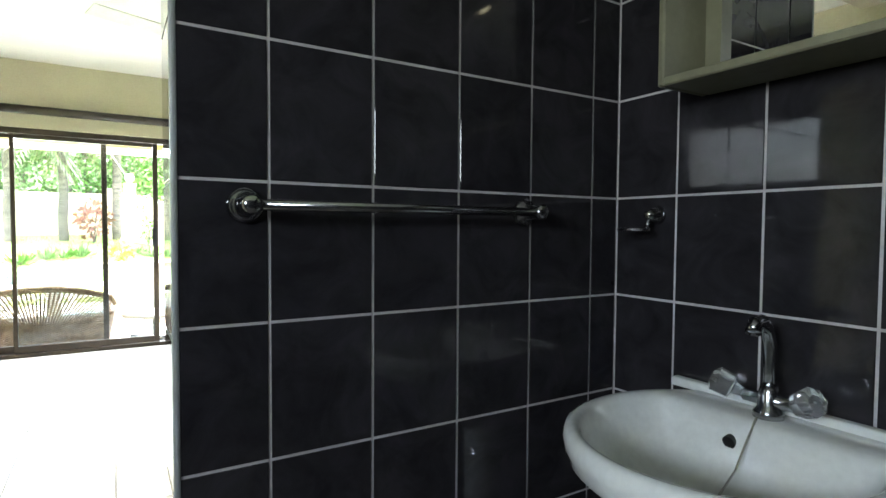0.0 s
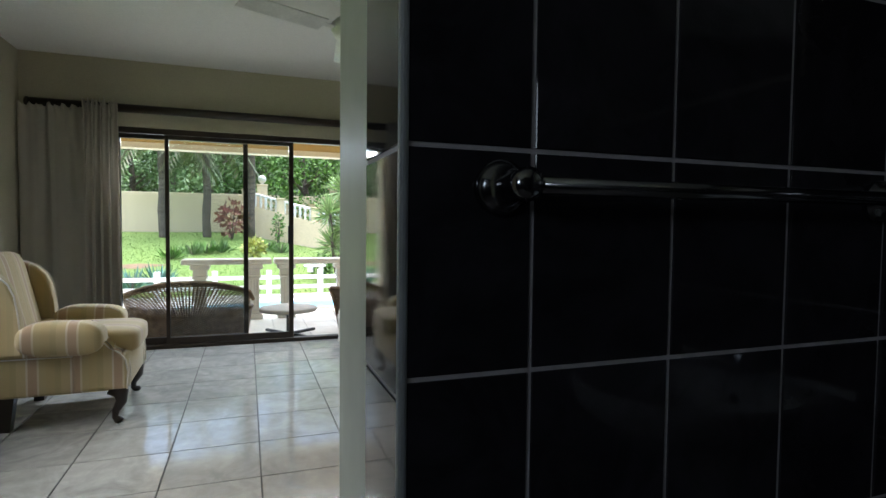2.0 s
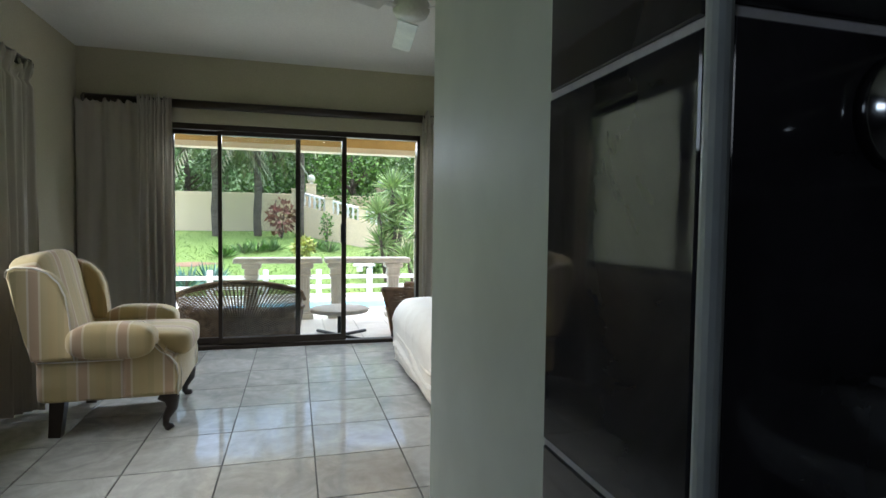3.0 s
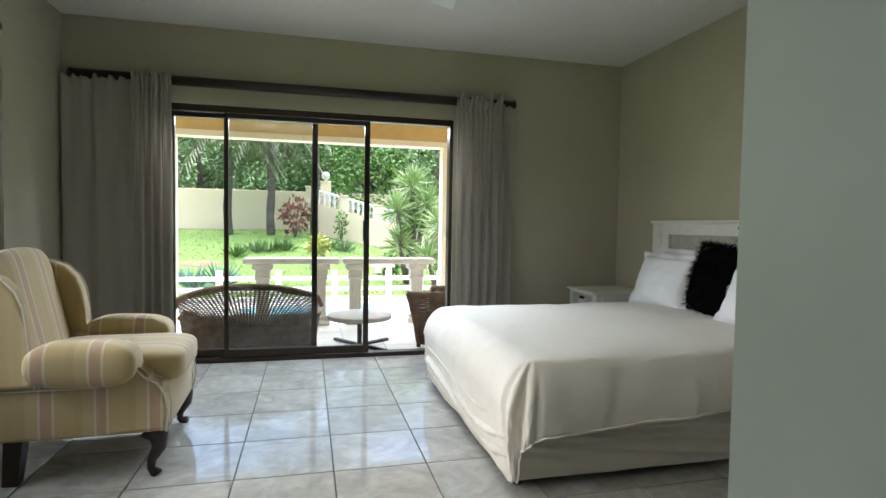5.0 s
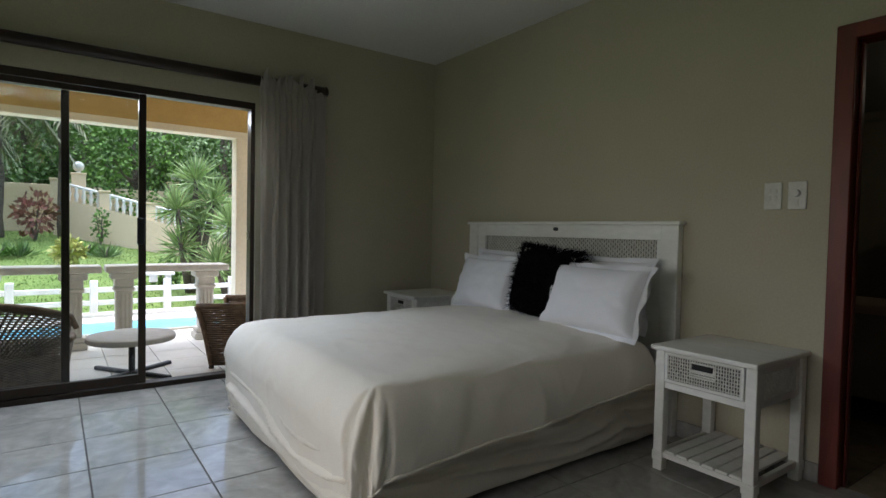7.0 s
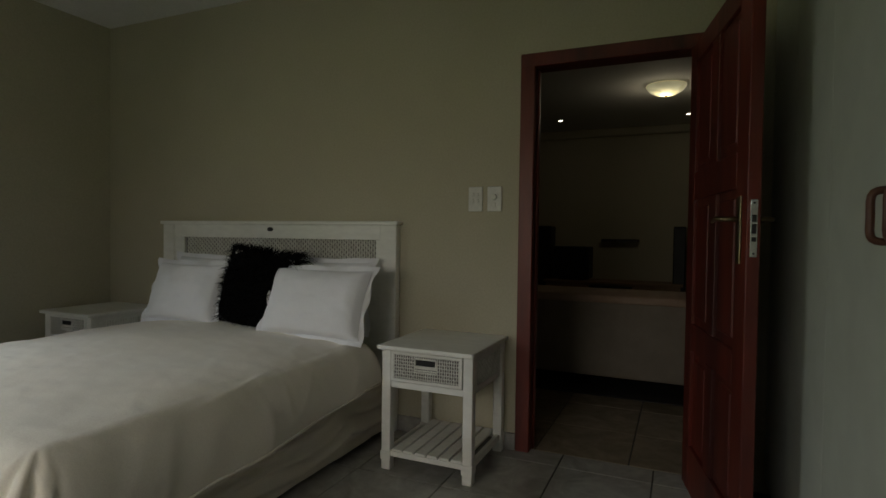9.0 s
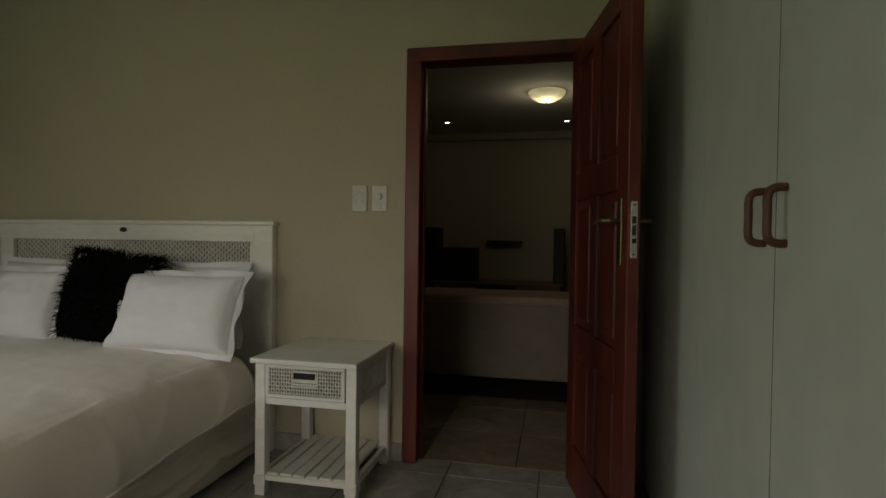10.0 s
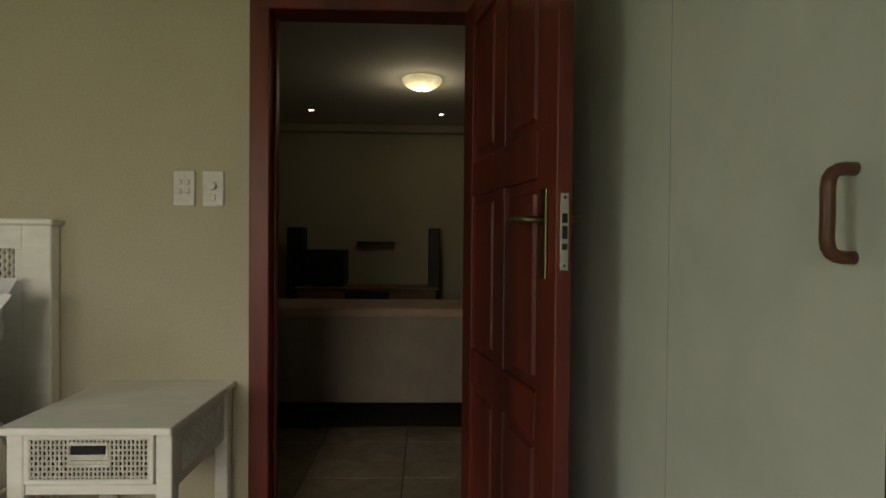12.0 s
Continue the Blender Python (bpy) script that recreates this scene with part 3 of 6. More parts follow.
def base_side(u, v):
    """The loose cloth round the bed base."""
    per = 2 * (BX1 - BX0) + 2 * (BY1 - BY0)
    s = u * per
    lx, ly = BX1 - BX0, BY1 - BY0
    if s < lx:
        x, y, n = BX0 + s, BY0, (0, -1)
    elif s < lx + ly:
        x, y, n = BX1, BY0 + s - lx, (1, 0)
    elif s < 2 * lx + ly:
        x, y, n = BX1 - (s - lx - ly), BY1, (0, 1)
    else:
        x, y, n = BX0, BY1 - (s - 2 * lx - ly), (-1, 0)
    z = 0.035 + 0.33 * v
    # cloth slung between the corners: curved sags with a crease along each
    q = s * 0.55 + 0.3 * noise.noise((s * 0.9, 0, 4))
    sag = 4.2 * v + 1.5 * math.sin(math.pi * (q % 1.0)) + 0.7 * noise.noise((s * 1.7, v * 2, 6))
    ridge = abs(math.sin(math.pi * sag)) ** 0.7
    bulge = (0.042 * (1 - ridge) + 0.008) * math.sin(math.pi * min(1, v * 1.1)) + 0.02 * noise.noise((s * 2.2 + v * 1.6, v * 1.5, 1)) + 0.006 * noise.noise((s * 7 + 5 * v, v * 6, 2))
    return (x + n[0] * bulge, y + n[1] * bulge, z)


part("base_cover", sheet(bmesh.new(), 260, 30, base_side, True), SKIRT, bed, "loose beige cloth over the bed base", True)
part("mattress", boxes((BX0 + 0.06, BX1, BY0 + 0.05, BY1 - 0.05, 0.36, BTOP - 0.055), bevel=0.07, seg=4), LINEN, bed)
part("base_box", boxes((BX0 + 0.03, BX1 - 0.02, BY0 + 0.03, BY1 - 0.03, 0.06, 0.36)), SKIRT, bed)
for x, y in ((BX0 + 0.05, BY0 + 0.05), (BX0 + 0.05, BY1 - 0.06), (BX0 + 0.05, 4.72), (BX1 - 0.1, BY0 + 0.06), (BX1 - 0.1, BY1 - 0.06)):
    b = bmesh.new()
    tube(b, [(x, y - 0.014, 0.03), (x, y + 0.014, 0.03)], 0.03, 16)
    tube(b, [(x, y, 0.03), (x, y, 0.07)], 0.012, 8)
    part("castor", b, BLACK, bed, "black plastic castor", True)


def crease(x, y, seed):
    """Thin raised folds along the zero lines of a warped noise."""
    w = 0.35 * noise.noise((x * 1.3, y * 1.3, seed + 20))
    return max(0.0, 1 - 5.0 * abs(noise.noise((x + w, y - w, seed)))) ** 2


def drape(u, v):
    """The duvet: it lies on the mattress and falls over the foot and both sides."""
    hang_f, hang_n, hang_b = 0.57, 0.36, 0.33
    x0, x1, y0, y1 = BX0 + 0.11, 2.62, BY0 + 0.04, BY1 - 0.04
    a = x0 - hang_f + u * (x1 - x0 + hang_f)
    c = y0 - hang_n + v * (y1 - y0 + hang_n + hang_b)
    ox, oy = max(0.0, x0 - a), max(0.0, y0 - c) - max(0.0, c - y1)
    s = math.hypot(ox, oy)
    inner = min(1.0, max(0.0, a - x0) / 0.6)
    side = math.sin(math.pi * min(1.0, max(0.0, (c - y0) / (y1 - y0)))) ** 0.6
    top = BTOP - 0.012 + 0.045 * side * (0.35 + 0.65 * inner) + 0.016 * wrinkle(a * 0.8, c * 0.8, 1.0, 2.0)
    edge = max(0.0, 1 - min(max(0.0, a - x0), max(0.0, c - y0)) / 0.35)
    top += (0.001 + 0.0025 * edge) * crease(a * 2.2 + c * 1.2, c * 2.6 - a * 0.8, 9.0) + 0.0015 * edge * noise.noise((a * 14, c * 14, 3))
    if s == 0:
        return (a, c, top)
    near = abs(oy) / (s + 1e-6)
    rh, rv = 0.145 - 0.005 * near, 0.2
    small, big = min(ox, abs(oy)), max(ox, abs(oy))
    corner = small / s
    along = c if ox > abs(oy) else a
    d = Vector((-ox, -oy, 0)) / s
    drop = (big + 0.22 * small) * (1 + 0.07 * noise.noise((along * 1.8, 0, 8)))
    if abs(oy) > ox:
        drop *= 1.04 - 0.3 * min(1.0, max(0.0, (a - x0) / (x1 - x0)))
    arc = 0.275
    if drop < arc:
        t = drop / arc * math.pi / 2
        out, down = rh * math.sin(t), rv * (1 - math.cos(t))
    else:
        out, down = rh - 0.10 * (drop - arc), rv + drop - arc
    ang = math.atan2(abs(oy), ox + 1e-6)
    loose = min(1.0, drop / 0.22)
    fold = 0.016 * noise.noise((along * 1.7, drop * 1.2, 5)) + 0.005 * noise.noise((along * 6 + drop * 3, drop * 4, 9)) + 0.004 * crease(along * 4.0 + drop * 1.5, drop * 2.2, 14.0)
    fold += 0.03 * corner * math.sin(11 * ang + 6 * drop) + 0.022 * corner * noise.noise((ang * 9, drop * 12, 2)) + 0.012 * corner * noise.noise((ang * 20, drop * 22, 6))
    p = Vector((max(a, x0), min(max(c, y0), y1), 0)) + d * (out + fold * loose)
    return (p.x, p.y, max(0.04, top - down))


duvet = link_mesh("duvet", sheet(bmesh.new(), 190, 200, drape), DUVET, True)
thicken(duvet, 0.012, -1)
for edge_line in ([drape(k / 150, 0.0) for k in range(151)], [drape(k / 150, 1.0) for k in range(151)]):
    b = bmesh.new()
    tube(b, [Vector(p) + Vector((0, 0, -0.002)) for p in edge_line], 0.0065, 6)
    part("hem", b, DUVET, duvet, "stitched hem roll", True)
tagged(duvet, "cream white cotton duvet draped over the bed foot", "duvet")


def pillow(name, m, w, h, t, mat, label, category, seed, flange=0.028, group=""):
    def f(u, v, side):
        a, c = 2 * u - 1, 2 * v - 1
        inner = max(0.0, 1 - max(abs(a), abs(c)) ** 2.6)
        puff = t * (max(0.0, 1 - abs(a) ** 2.6) * max(0.0, 1 - abs(c) ** 2.6)) ** 0.42
        pinch = 1 - 0.06 * (1 - abs(a) ** 2) * abs(c) ** 3
        pinch2 = 1 - 0.06 * (1 - abs(c) ** 2) * abs(a) ** 3
        x, y = a * w * pinch2, c * h * pinch
        z = side * (puff + 0.003) + 0.026 * wrinkle(x * 1.8, y * 1.8, 1.0, seed) * (0.5 + inner)
        return m @ Vector((x, y, z))
    b = bmesh.new()
    n = 34
    sheet(b, n, n, lambda u, v: f(u, v, 1))
    sheet(b, n, n, lambda u, v: f(1 - u, v, -1))
    if flange:
        def edge(u, v):
            s = u * 4
            k, q = int(min(s, 3.999)), s - int(min(s, 3.999))
            p = [(-1 + 2 * q, -1), (1, -1 + 2 * q), (1 - 2 * q, 1), (-1, 1 - 2 * q)][k]
            pinch = (1 - 0.06 * (1 - abs(p[1]) ** 2) * abs(p[0]) ** 3, 1 - 0.06 * (1 - abs(p[0]) ** 2) * abs(p[1]) ** 3)
            return m @ Vector((p[0] * w * pinch[0] * (1 + v * flange / w), p[1] * h * pinch[1] * (1 + v * flange / h), 0.016 * math.sin(u * 60) * v + 0.018 * wrinkle(p[0] * w * 1.6, p[1] * h * 1.6, 0.4, seed)))
        sheet(b, 80, 2, edge)
    bmesh.ops.remove_doubles(b, verts=b.verts[:], dist=0.0015)
    bmesh.ops.recalc_face_normals(b, faces=b.faces[:])
    return tagged(link_mesh(name, b, mat, True), label, category, group)


def lean(x, y, z, tilt, turn=0.0, twist=0.0):
    """A cushion that stands on the bed and leans on the headboard: width along y, face to the foot."""
    return pose(x, y, z) @ pose(0, 0, 0, 0, 0, -90 + turn) @ pose(0, 0, 0, 90 - tilt, 0, 0) @ pose(0, 0, 0, 0, 0, twist)


pillow("pillow", lean(2.76, 5.2, 0.775, 12), 0.33, 0.19, 0.06, LINEN, "white cotton pillow against the headboard", "pillow", 1.0, group="bed pillows")
pillow("pillow", lean(2.77, 4.37, 0.775, 10), 0.3, 0.19, 0.06, LINEN, "white cotton pillow against the headboard", "pillow", 4.0, group="bed pillows")
pillow("pillow", lean(2.59, 5.24, 0.755, 20), 0.28, 0.18, 0.075, LINEN, "white cotton pillow leaning on another pillow", "pillow", 8.0, group="bed pillows")
pillow("pillow", lean(2.56, 4.27, 0.755, 22), 0.31, 0.185, 0.08, LINEN, "white cotton pillow leaning on another pillow", "pillow", 12.0, group="bed pillows")


def fur_cushion():
    m = lean(2.63, 4.735, 0.79, 12, 0, -6)
    b = bmesh.new()
    rnd = random.Random(5)
    blob(b, (0.235, 0.215, 0.07), 0.75, 0.45, m)
    for _ in range(5200):
        a, c = rnd.uniform(-1, 1), rnd.uniform(-1, 1)
        if rnd.random() < 0.45:
            if rnd.random() < 0.5:
                a = math.copysign(1, a)
            else:
                c = math.copysign(1, c)
        side = 1 if rnd.random() < 0.75 else -1
        t = 0.075 * (max(0, 1 - abs(a) ** 3) * max(0, 1 - abs(c) ** 3)) ** 0.4 * side
        p = Vector((a * 0.225, c * 0.21, t))
        out = Vector((a ** 3 * 0.9, c ** 3 * 0.9, side * (1 - max(abs(a), abs(c)) ** 3))) + Vector((rnd.gauss(0, 0.45), rnd.gauss(0.15, 0.45), rnd.gauss(0, 0.3)))
        out.normalize()
        ln = rnd.uniform(0.02, 0.06)
        if c > 0.8:
            ln *= 1.35
            if a > 0.35:
                out = (out + Vector((1.5, 0.1, 0))).normalized()
                ln *= 1.0 + 1.1 * a
        side_v = out.cross(Vector((rnd.gauss(0, 1), rnd.gauss(0, 1), rnd.gauss(0, 1)))).normalized() * 0.0022
        droop = Vector((0, -0.25 * ln, 0))
        mid, tip = p + out * ln * 0.6, p + out * ln + droop
        v = [b.verts.new(m @ q) for q in (p - side_v, p + side_v, mid + side_v * 0.7, mid - side_v * 0.7, tip)]
        b.faces.new((v[0], v[1], v[2], v[3]))
        b.faces.new((v[3], v[2], v[4]))
    return tagged(link_mesh("cushion", b, FUR), "shaggy black fur cushion between the white pillows", "cushion")


fur_cushion()

# ---- headboard ----
HX, HY0, HY1, HZ = 2.893, 3.973, 5.81, 1.192
head = thing("headboard", pose(0, 0, 0), "white painted wooden headboard with rattan inlay", "headboard")
part("post", boxes((HX, HX + 0.05, HY0, HY0 + 0.105, 0.0, HZ - 0.02), bevel=0.004), WHITEPAINT, head)
part("post", boxes((HX, HX + 0.05, HY1 - 0.105, HY1, 0.0, HZ - 0.02), bevel=0.004), WHITEPAINT, head)
part("top_rail", boxes((HX + 0.004, HX + 0.046, HY0 + 0.105, HY1 - 0.105, 1.085, HZ - 0.02), bevel=0.003), WHITEPAINT, head)
part("cap", boxes((HX - 0.015, HX + 0.062, HY0 - 0.015, HY1 + 0.015, HZ - 0.02, HZ + 0.002), bevel=0.005), WHITEPAINT, head)
part("lower_panel", boxes((HX + 0.008, HX + 0.04, HY0 + 0.105, HY1 - 0.105, 0.35, 0.965), bevel=0.003), WHITEPAINT, head)
part("side_slip", boxes((HX + 0.008, HX + 0.04, HY0 + 0.105, HY0 + 0.135, 0.965, 1.085), bevel=0.002), WHITEPAINT, head)
part("side_slip", boxes((HX + 0.008, HX + 0.04, HY1 - 0.195, HY1 - 0.105, 0.965, 1.085), bevel=0.002), WHITEPAINT, head)
# Dark plate paints the shade that shows between the rattan strands.
part("backing", boxes((HX + 0.029, HX + 0.038, HY0 + 0.135, HY1 - 0.195, 0.965, 1.085)), SOFA_DARK, head, "dark plate standing in for the shade behind the weave")
b = bmesh.new()
yy = HY0 + 0.14
k = 0
while yy < HY1 - 0.2:
    tube(b, [(HX + 0.027 + (0.003 if (j + k) % 2 else -0.003), yy, 0.966 + 0.118 * j / 8) for j in range(9)], 0.0064, 6)
    yy += 0.0165
    k += 1
part("rattan_inlay", b, RATTAN, head, "woven whitewashed rattan inlay", kind="stuff")
b = bmesh.new()
blob(b, (0.008, 0.022, 0.013), 0.8, 0.9, pose(HX + 0.002, 4.87, 1.142))
part("badge", b, BLACK, head, "small oval dark badge", True)


# ---- nightstands ----
def nightstand():
    """A white table with a rattan drawer and a slatted shelf; its front faces -x, origin at the floor under its middle."""
    ob = thing("nightstand", pose(0, 0, 0), "white painted nightstand with rattan drawer and slatted shelf", "nightstand", group="nightstands beside the bed")
    w, d, h, leg = 0.23, 0.24, 0.598, 0.046
    part("tabletop", boxes((-d - 0.03, d + 0.015, -w - 0.012, w + 0.012, h - 0.022, h), bevel=0.006, seg=2), WHITEPAINT, ob)
    for sx in (-1, 1):
        for sy in (-1, 1):
            x0, y0 = sx * (d - leg / 2), sy * (w - leg / 2)
            b = boxes((x0 - leg / 2, x0 + leg / 2, y0 - leg / 2, y0 + leg / 2, 0.0, h - 0.022), bevel=0.003)
            box(b, x0 - leg / 2 - 0.004, x0 + leg / 2 + 0.004, y0 - leg / 2 - 0.004, y0 + leg / 2 + 0.004, 0.045, 0.09, 0.003)
            part("leg", b, WHITEPAINT, ob)
    part("rail", boxes((-d + 0.008, -d + 0.03, -w + leg, w - leg, 0.395, 0.425), bevel=0.002), WHITEPAINT, ob)
    for sy in (-1, 1):
        y0 = sy * (w - 0.02)
        side = part("side_panel", boxes((-d + leg, d - leg, y0 - 0.008, y0 + 0.008, 0.395, h - 0.022), bevel=0.002), WHITEPAINT, ob)
        b = bmesh.new()
        for k in range(17):
            x = -d + leg + 0.05 + k * 0.018
            tube(b, [(x, y0 + sy * (0.009 + (0.002 if (j + k) % 2 else -0.001)), 0.43 + 0.11 * j / 8) for j in range(9)], 0.0045, 5)
        part("rattan_inlay", b, RATTAN, side, kind="stuff")
        part("stretcher", boxes((-d + leg, d - leg, y0 - 0.011, y0 + 0.011, 0.06, 0.092), bevel=0.002), WHITEPAINT, ob)
    part("stretcher", boxes((-d + 0.004, -d + 0.026, -w + leg, w - leg, 0.066, 0.09), bevel=0.002), WHITEPAINT, ob)
    part("stretcher", boxes((d - 0.026, d - 0.004, -w + leg, w - leg, 0.066, 0.09), bevel=0.002), WHITEPAINT, ob)
    part("back_panel", boxes((d - 0.012, d - 0.004, -w + leg, w - leg, 0.395, h - 0.022)), WHITEPAINT, ob)
    for k in range(6):
        y0 = -w + leg + 0.004 + k * 0.0605
        part("slat", boxes((-d + 0.006, d - 0.006, y0, y0 + 0.052, 0.091, 0.103), bevel=0.002), WHITEPAINT, ob)
    dr = part("drawer", boxes((-d + 0.004, -d + 0.02, -w + leg + 0.004, w - leg - 0.004, 0.43, h - 0.028), bevel=0.002), WHITEPAINT, ob)
    b = boxes((-d - 0.004, -d + 0.004, -w + leg + 0.004, w - leg - 0.004, 0.43, 0.443), (-d - 0.004, -d + 0.004, -w + leg + 0.004, w - leg - 0.004, h - 0.04, h - 0.028),
              (-d - 0.004, -d + 0.004, -w + leg + 0.004, -w + leg + 0.018, 0.443, h - 0.04), (-d - 0.004, -d + 0.004, w - leg - 0.018, w - leg - 0.004, 0.443, h - 0.04), bevel=0.002)
    part("drawer_frame", b, WHITEPAINT, dr)
    b = bmesh.new()
    half_w = w - leg - 0.02
    for k in range(29):
        y = -half_w + 2 * half_w * k / 28
        lo, hi = 0.445, h - 0.042
        runs = ((lo, 0.48), (0.546, hi)) if abs(y) < 0.055 else ((lo, hi), )
        for z0, z1 in runs:
            tube(b, [(-d - 0.001 + (0.002 if (j + k) % 2 else -0.002), y, z0 + (z1 - z0) * j / 8) for j in range(9)], 0.0031, 5)
    for k in range(8):
        z = 0.45 + k * 0.0152
        spans_y = ((-half_w, -0.055), (0.055, half_w)) if 2 < k < 7 else ((-half_w, half_w), )
        for y0, y1 in spans_y:
            tube(b, [(-d + 0.001 + (0.002 if (j + k) % 2 else -0.002), y0 + (y1 - y0) * j / 16, z) for j in range(17)], 0.0026, 5)
    for z in (0.482, 0.492, 0.503):
        tube(b, [(-d - 0.002, -0.058, z), (-d - 0.002, 0.058, z)], 0.0048, 6)
    tube(b, [(-d - 0.003, y, z) for y, z in ((-0.052, 0.51), (-0.052, 0.545), (0.052, 0.545), (0.052, 0.51), (-0.052, 0.51))], 0.005, 6)
    # Thin dark plate in place of the drawer's shaded inside.
    part("lining", boxes((-d + 0.0032, -d + 0.0039, -w + leg + 0.018, w - leg - 0.018, 0.443, h - 0.04)), SOFA_DARK, dr, "dark plate standing in for the shade behind the weave")
    part("rattan_front", b, RATTAN, dr, "woven whitewashed rattan drawer front", kind="stuff")
    # Black block stands in for the shade inside the slot.
    part("finger_slot", boxes((-d - 0.0035, -d + 0.005, -0.044, 0.044, 0.514, 0.541), bevel=0.003), BLACK, dr, "dark oval finger slot")
    return ob


night = nightstand()
night.matrix_world = pose(2.69, 3.57, 0.0)
night["label"] = "white nightstand with rattan drawer near the door"
night2 = copy_thing(night, pose(2.66, 6.09, 0.0))
night2["label"] = "white nightstand with rattan drawer in the corner"


# ---- armchair ----
def prism(line, y0, y1, bevel):
    """A padded panel: an outline in x and z, drawn out along y, with rounded rims."""
    b = bmesh.new()
    rims = [[b.verts.new((x, y, z)) for x, z in line] for y in (y0, y1)]
    caps = [b.faces.new(rims[0]), b.faces.new(rims[1][::-1])]
    n = len(line)
    for k in range(n):
        b.faces.new((rims[0][k], rims[1][k], rims[1][(k + 1) % n], rims[0][(k + 1) % n]))
    bmesh.ops.bevel(b, geom=[e for f in caps for e in f.edges], offset=bevel, segments=3, affect="EDGES", profile=0.5)
    big = [f for f in b.faces if len(f.verts) > 4]
    for f in big:
        bmesh.ops.inset_region(b, faces=[f], thickness=0.004, depth=0.002)
    bmesh.ops.recalc_face_normals(b, faces=b.faces[:])
    return b


def armchair():
    ob = thing("armchair", pose(0, 0, 0), "wingback armchair in straw and pink striped upholstery", "armchair")

    def put(name, bm, axis, parent=ob, smooth=True, label=""):
        set_uv(bm, lambda p: ((p.x if axis == "x" else p.y) + 0.03, p.z))
        return part(name, bm, STRIPES, parent, label, smooth)
    # base, with its front curved
    b = bmesh.new()
    blob(b, (0.35, 0.345, 0.115), 0.14, 0.16, pose(0.025, 0, 0.30))
    put("seat_base", b, "x")
    b = bmesh.new()
    blob(b, (0.33, 0.265, 0.085), 0.45, 0.3, pose(0.09, 0, 0.455))
    put("seat_cushion", b, "y")
    tilt = pose(-0.265, 0, 0.40) @ pose(0, 0, 0, 0, -12.5, 0)
    b = bmesh.new()
    blob(b, (0.085, 0.305, 0.305), 0.3, 0.28, tilt @ pose(0, 0, 0.255), warp=lambda p: (p.x + 0.02 * (1 - (p.y / 0.3) ** 2) * (p.x > 0), p.y, p.z + (0.035 * (1 - (p.y / 0.315) ** 2) if p.z > 0 else 0)))
    put("backrest", b, "y")
    wing_line = ((-0.325, 0.42), (-0.352, 0.55), (-0.385, 0.70), (-0.425, 0.865), (-0.418, 0.9), (-0.38, 0.916), (-0.305, 0.912), (-0.24, 0.885), (-0.19, 0.83), (-0.162, 0.76), (-0.148, 0.66), (-0.138, 0.54), (-0.125, 0.42))
    front_line = ((0.10, 0.605), (0.18, 0.6), (0.222, 0.575), (0.243, 0.53), (0.255, 0.48), (0.285, 0.445), (0.335, 0.415), (0.366, 0.37), (0.375, 0.3), (0.372, 0.2), (0.10, 0.2))
    for sy in (-1, 1):
        put("wing", prism(wing_line, sy * 0.325 - 0.04, sy * 0.325 + 0.04, 0.018), "x")
        # rolled arm over an upright panel, its front flowing down to the leg
        b = bmesh.new()
        blob(b, (0.21, 0.092, 0.1), 0.72, 0.28, pose(0.055, sy * 0.34, 0.517) @ pose(0, 0, 0, 0, 2, 0))
        put("armrest", b, "x")
        put("arm_front", prism(front_line, sy * 0.315 - 0.05, sy * 0.315 + 0.05, 0.02), "x")
        b = bmesh.new()
        blob(b, (0.27, 0.05, 0.12), 0.25, 0.2, pose(-0.04, sy * 0.29, 0.42))
        put("arm_panel", b, "x")
        for dy in (-0.046, 0.046):
            b = bmesh.new()
            tube(b, [(x + 0.001, sy * 0.315 + dy, z + 0.001) for x, z in front_line[1:-1]], 0.0045, 6)
            part("piping", b, SKIRT, ob, "cream corded piping", True)
        b = bmesh.new()
        tube(b, [(x, sy * 0.363, z) for x, z in wing_line[3:]], 0.0045, 6)
        part("piping", b, SKIRT, ob, "cream corded piping", True)
        b = bmesh.new()
        tube(b, [(-0.30, sy * 0.343, 0.41), (0.05, sy * 0.346, 0.408), (0.27, sy * 0.343, 0.406)], 0.004, 6)
        part("piping", b, SKIRT, ob, "cream corded piping", True)
    for sy in (-1, 1):
        b = bmesh.new()
        tube(b, [(0.30, sy * 0.30, 0.2), (0.335, sy * 0.315, 0.165), (0.335, sy * 0.322, 0.12), (0.305, sy * 0.318, 0.065), (0.302, sy * 0.32, 0.028), (0.322, sy * 0.33, 0.012), (0.33, sy * 0.333, 0.0)], [0.055, 0.042, 0.031, 0.021, 0.018, 0.026, 0.024], 12)
        part("leg", b, DARKWOOD, ob, "dark cabriole leg", True)
        b = bmesh.new()
        tube(b, [(-0.22, sy * 0.29, 0.2), (-0.235, sy * 0.3, 0.0)], [0.05, 0.04], 4)
        part("leg", b, DARKWOOD, ob, "dark square back leg")
    return ob


chair = armchair()
chair.matrix_world = pose(-0.86, 4.79, 0.0, 0, 0, 1.5)


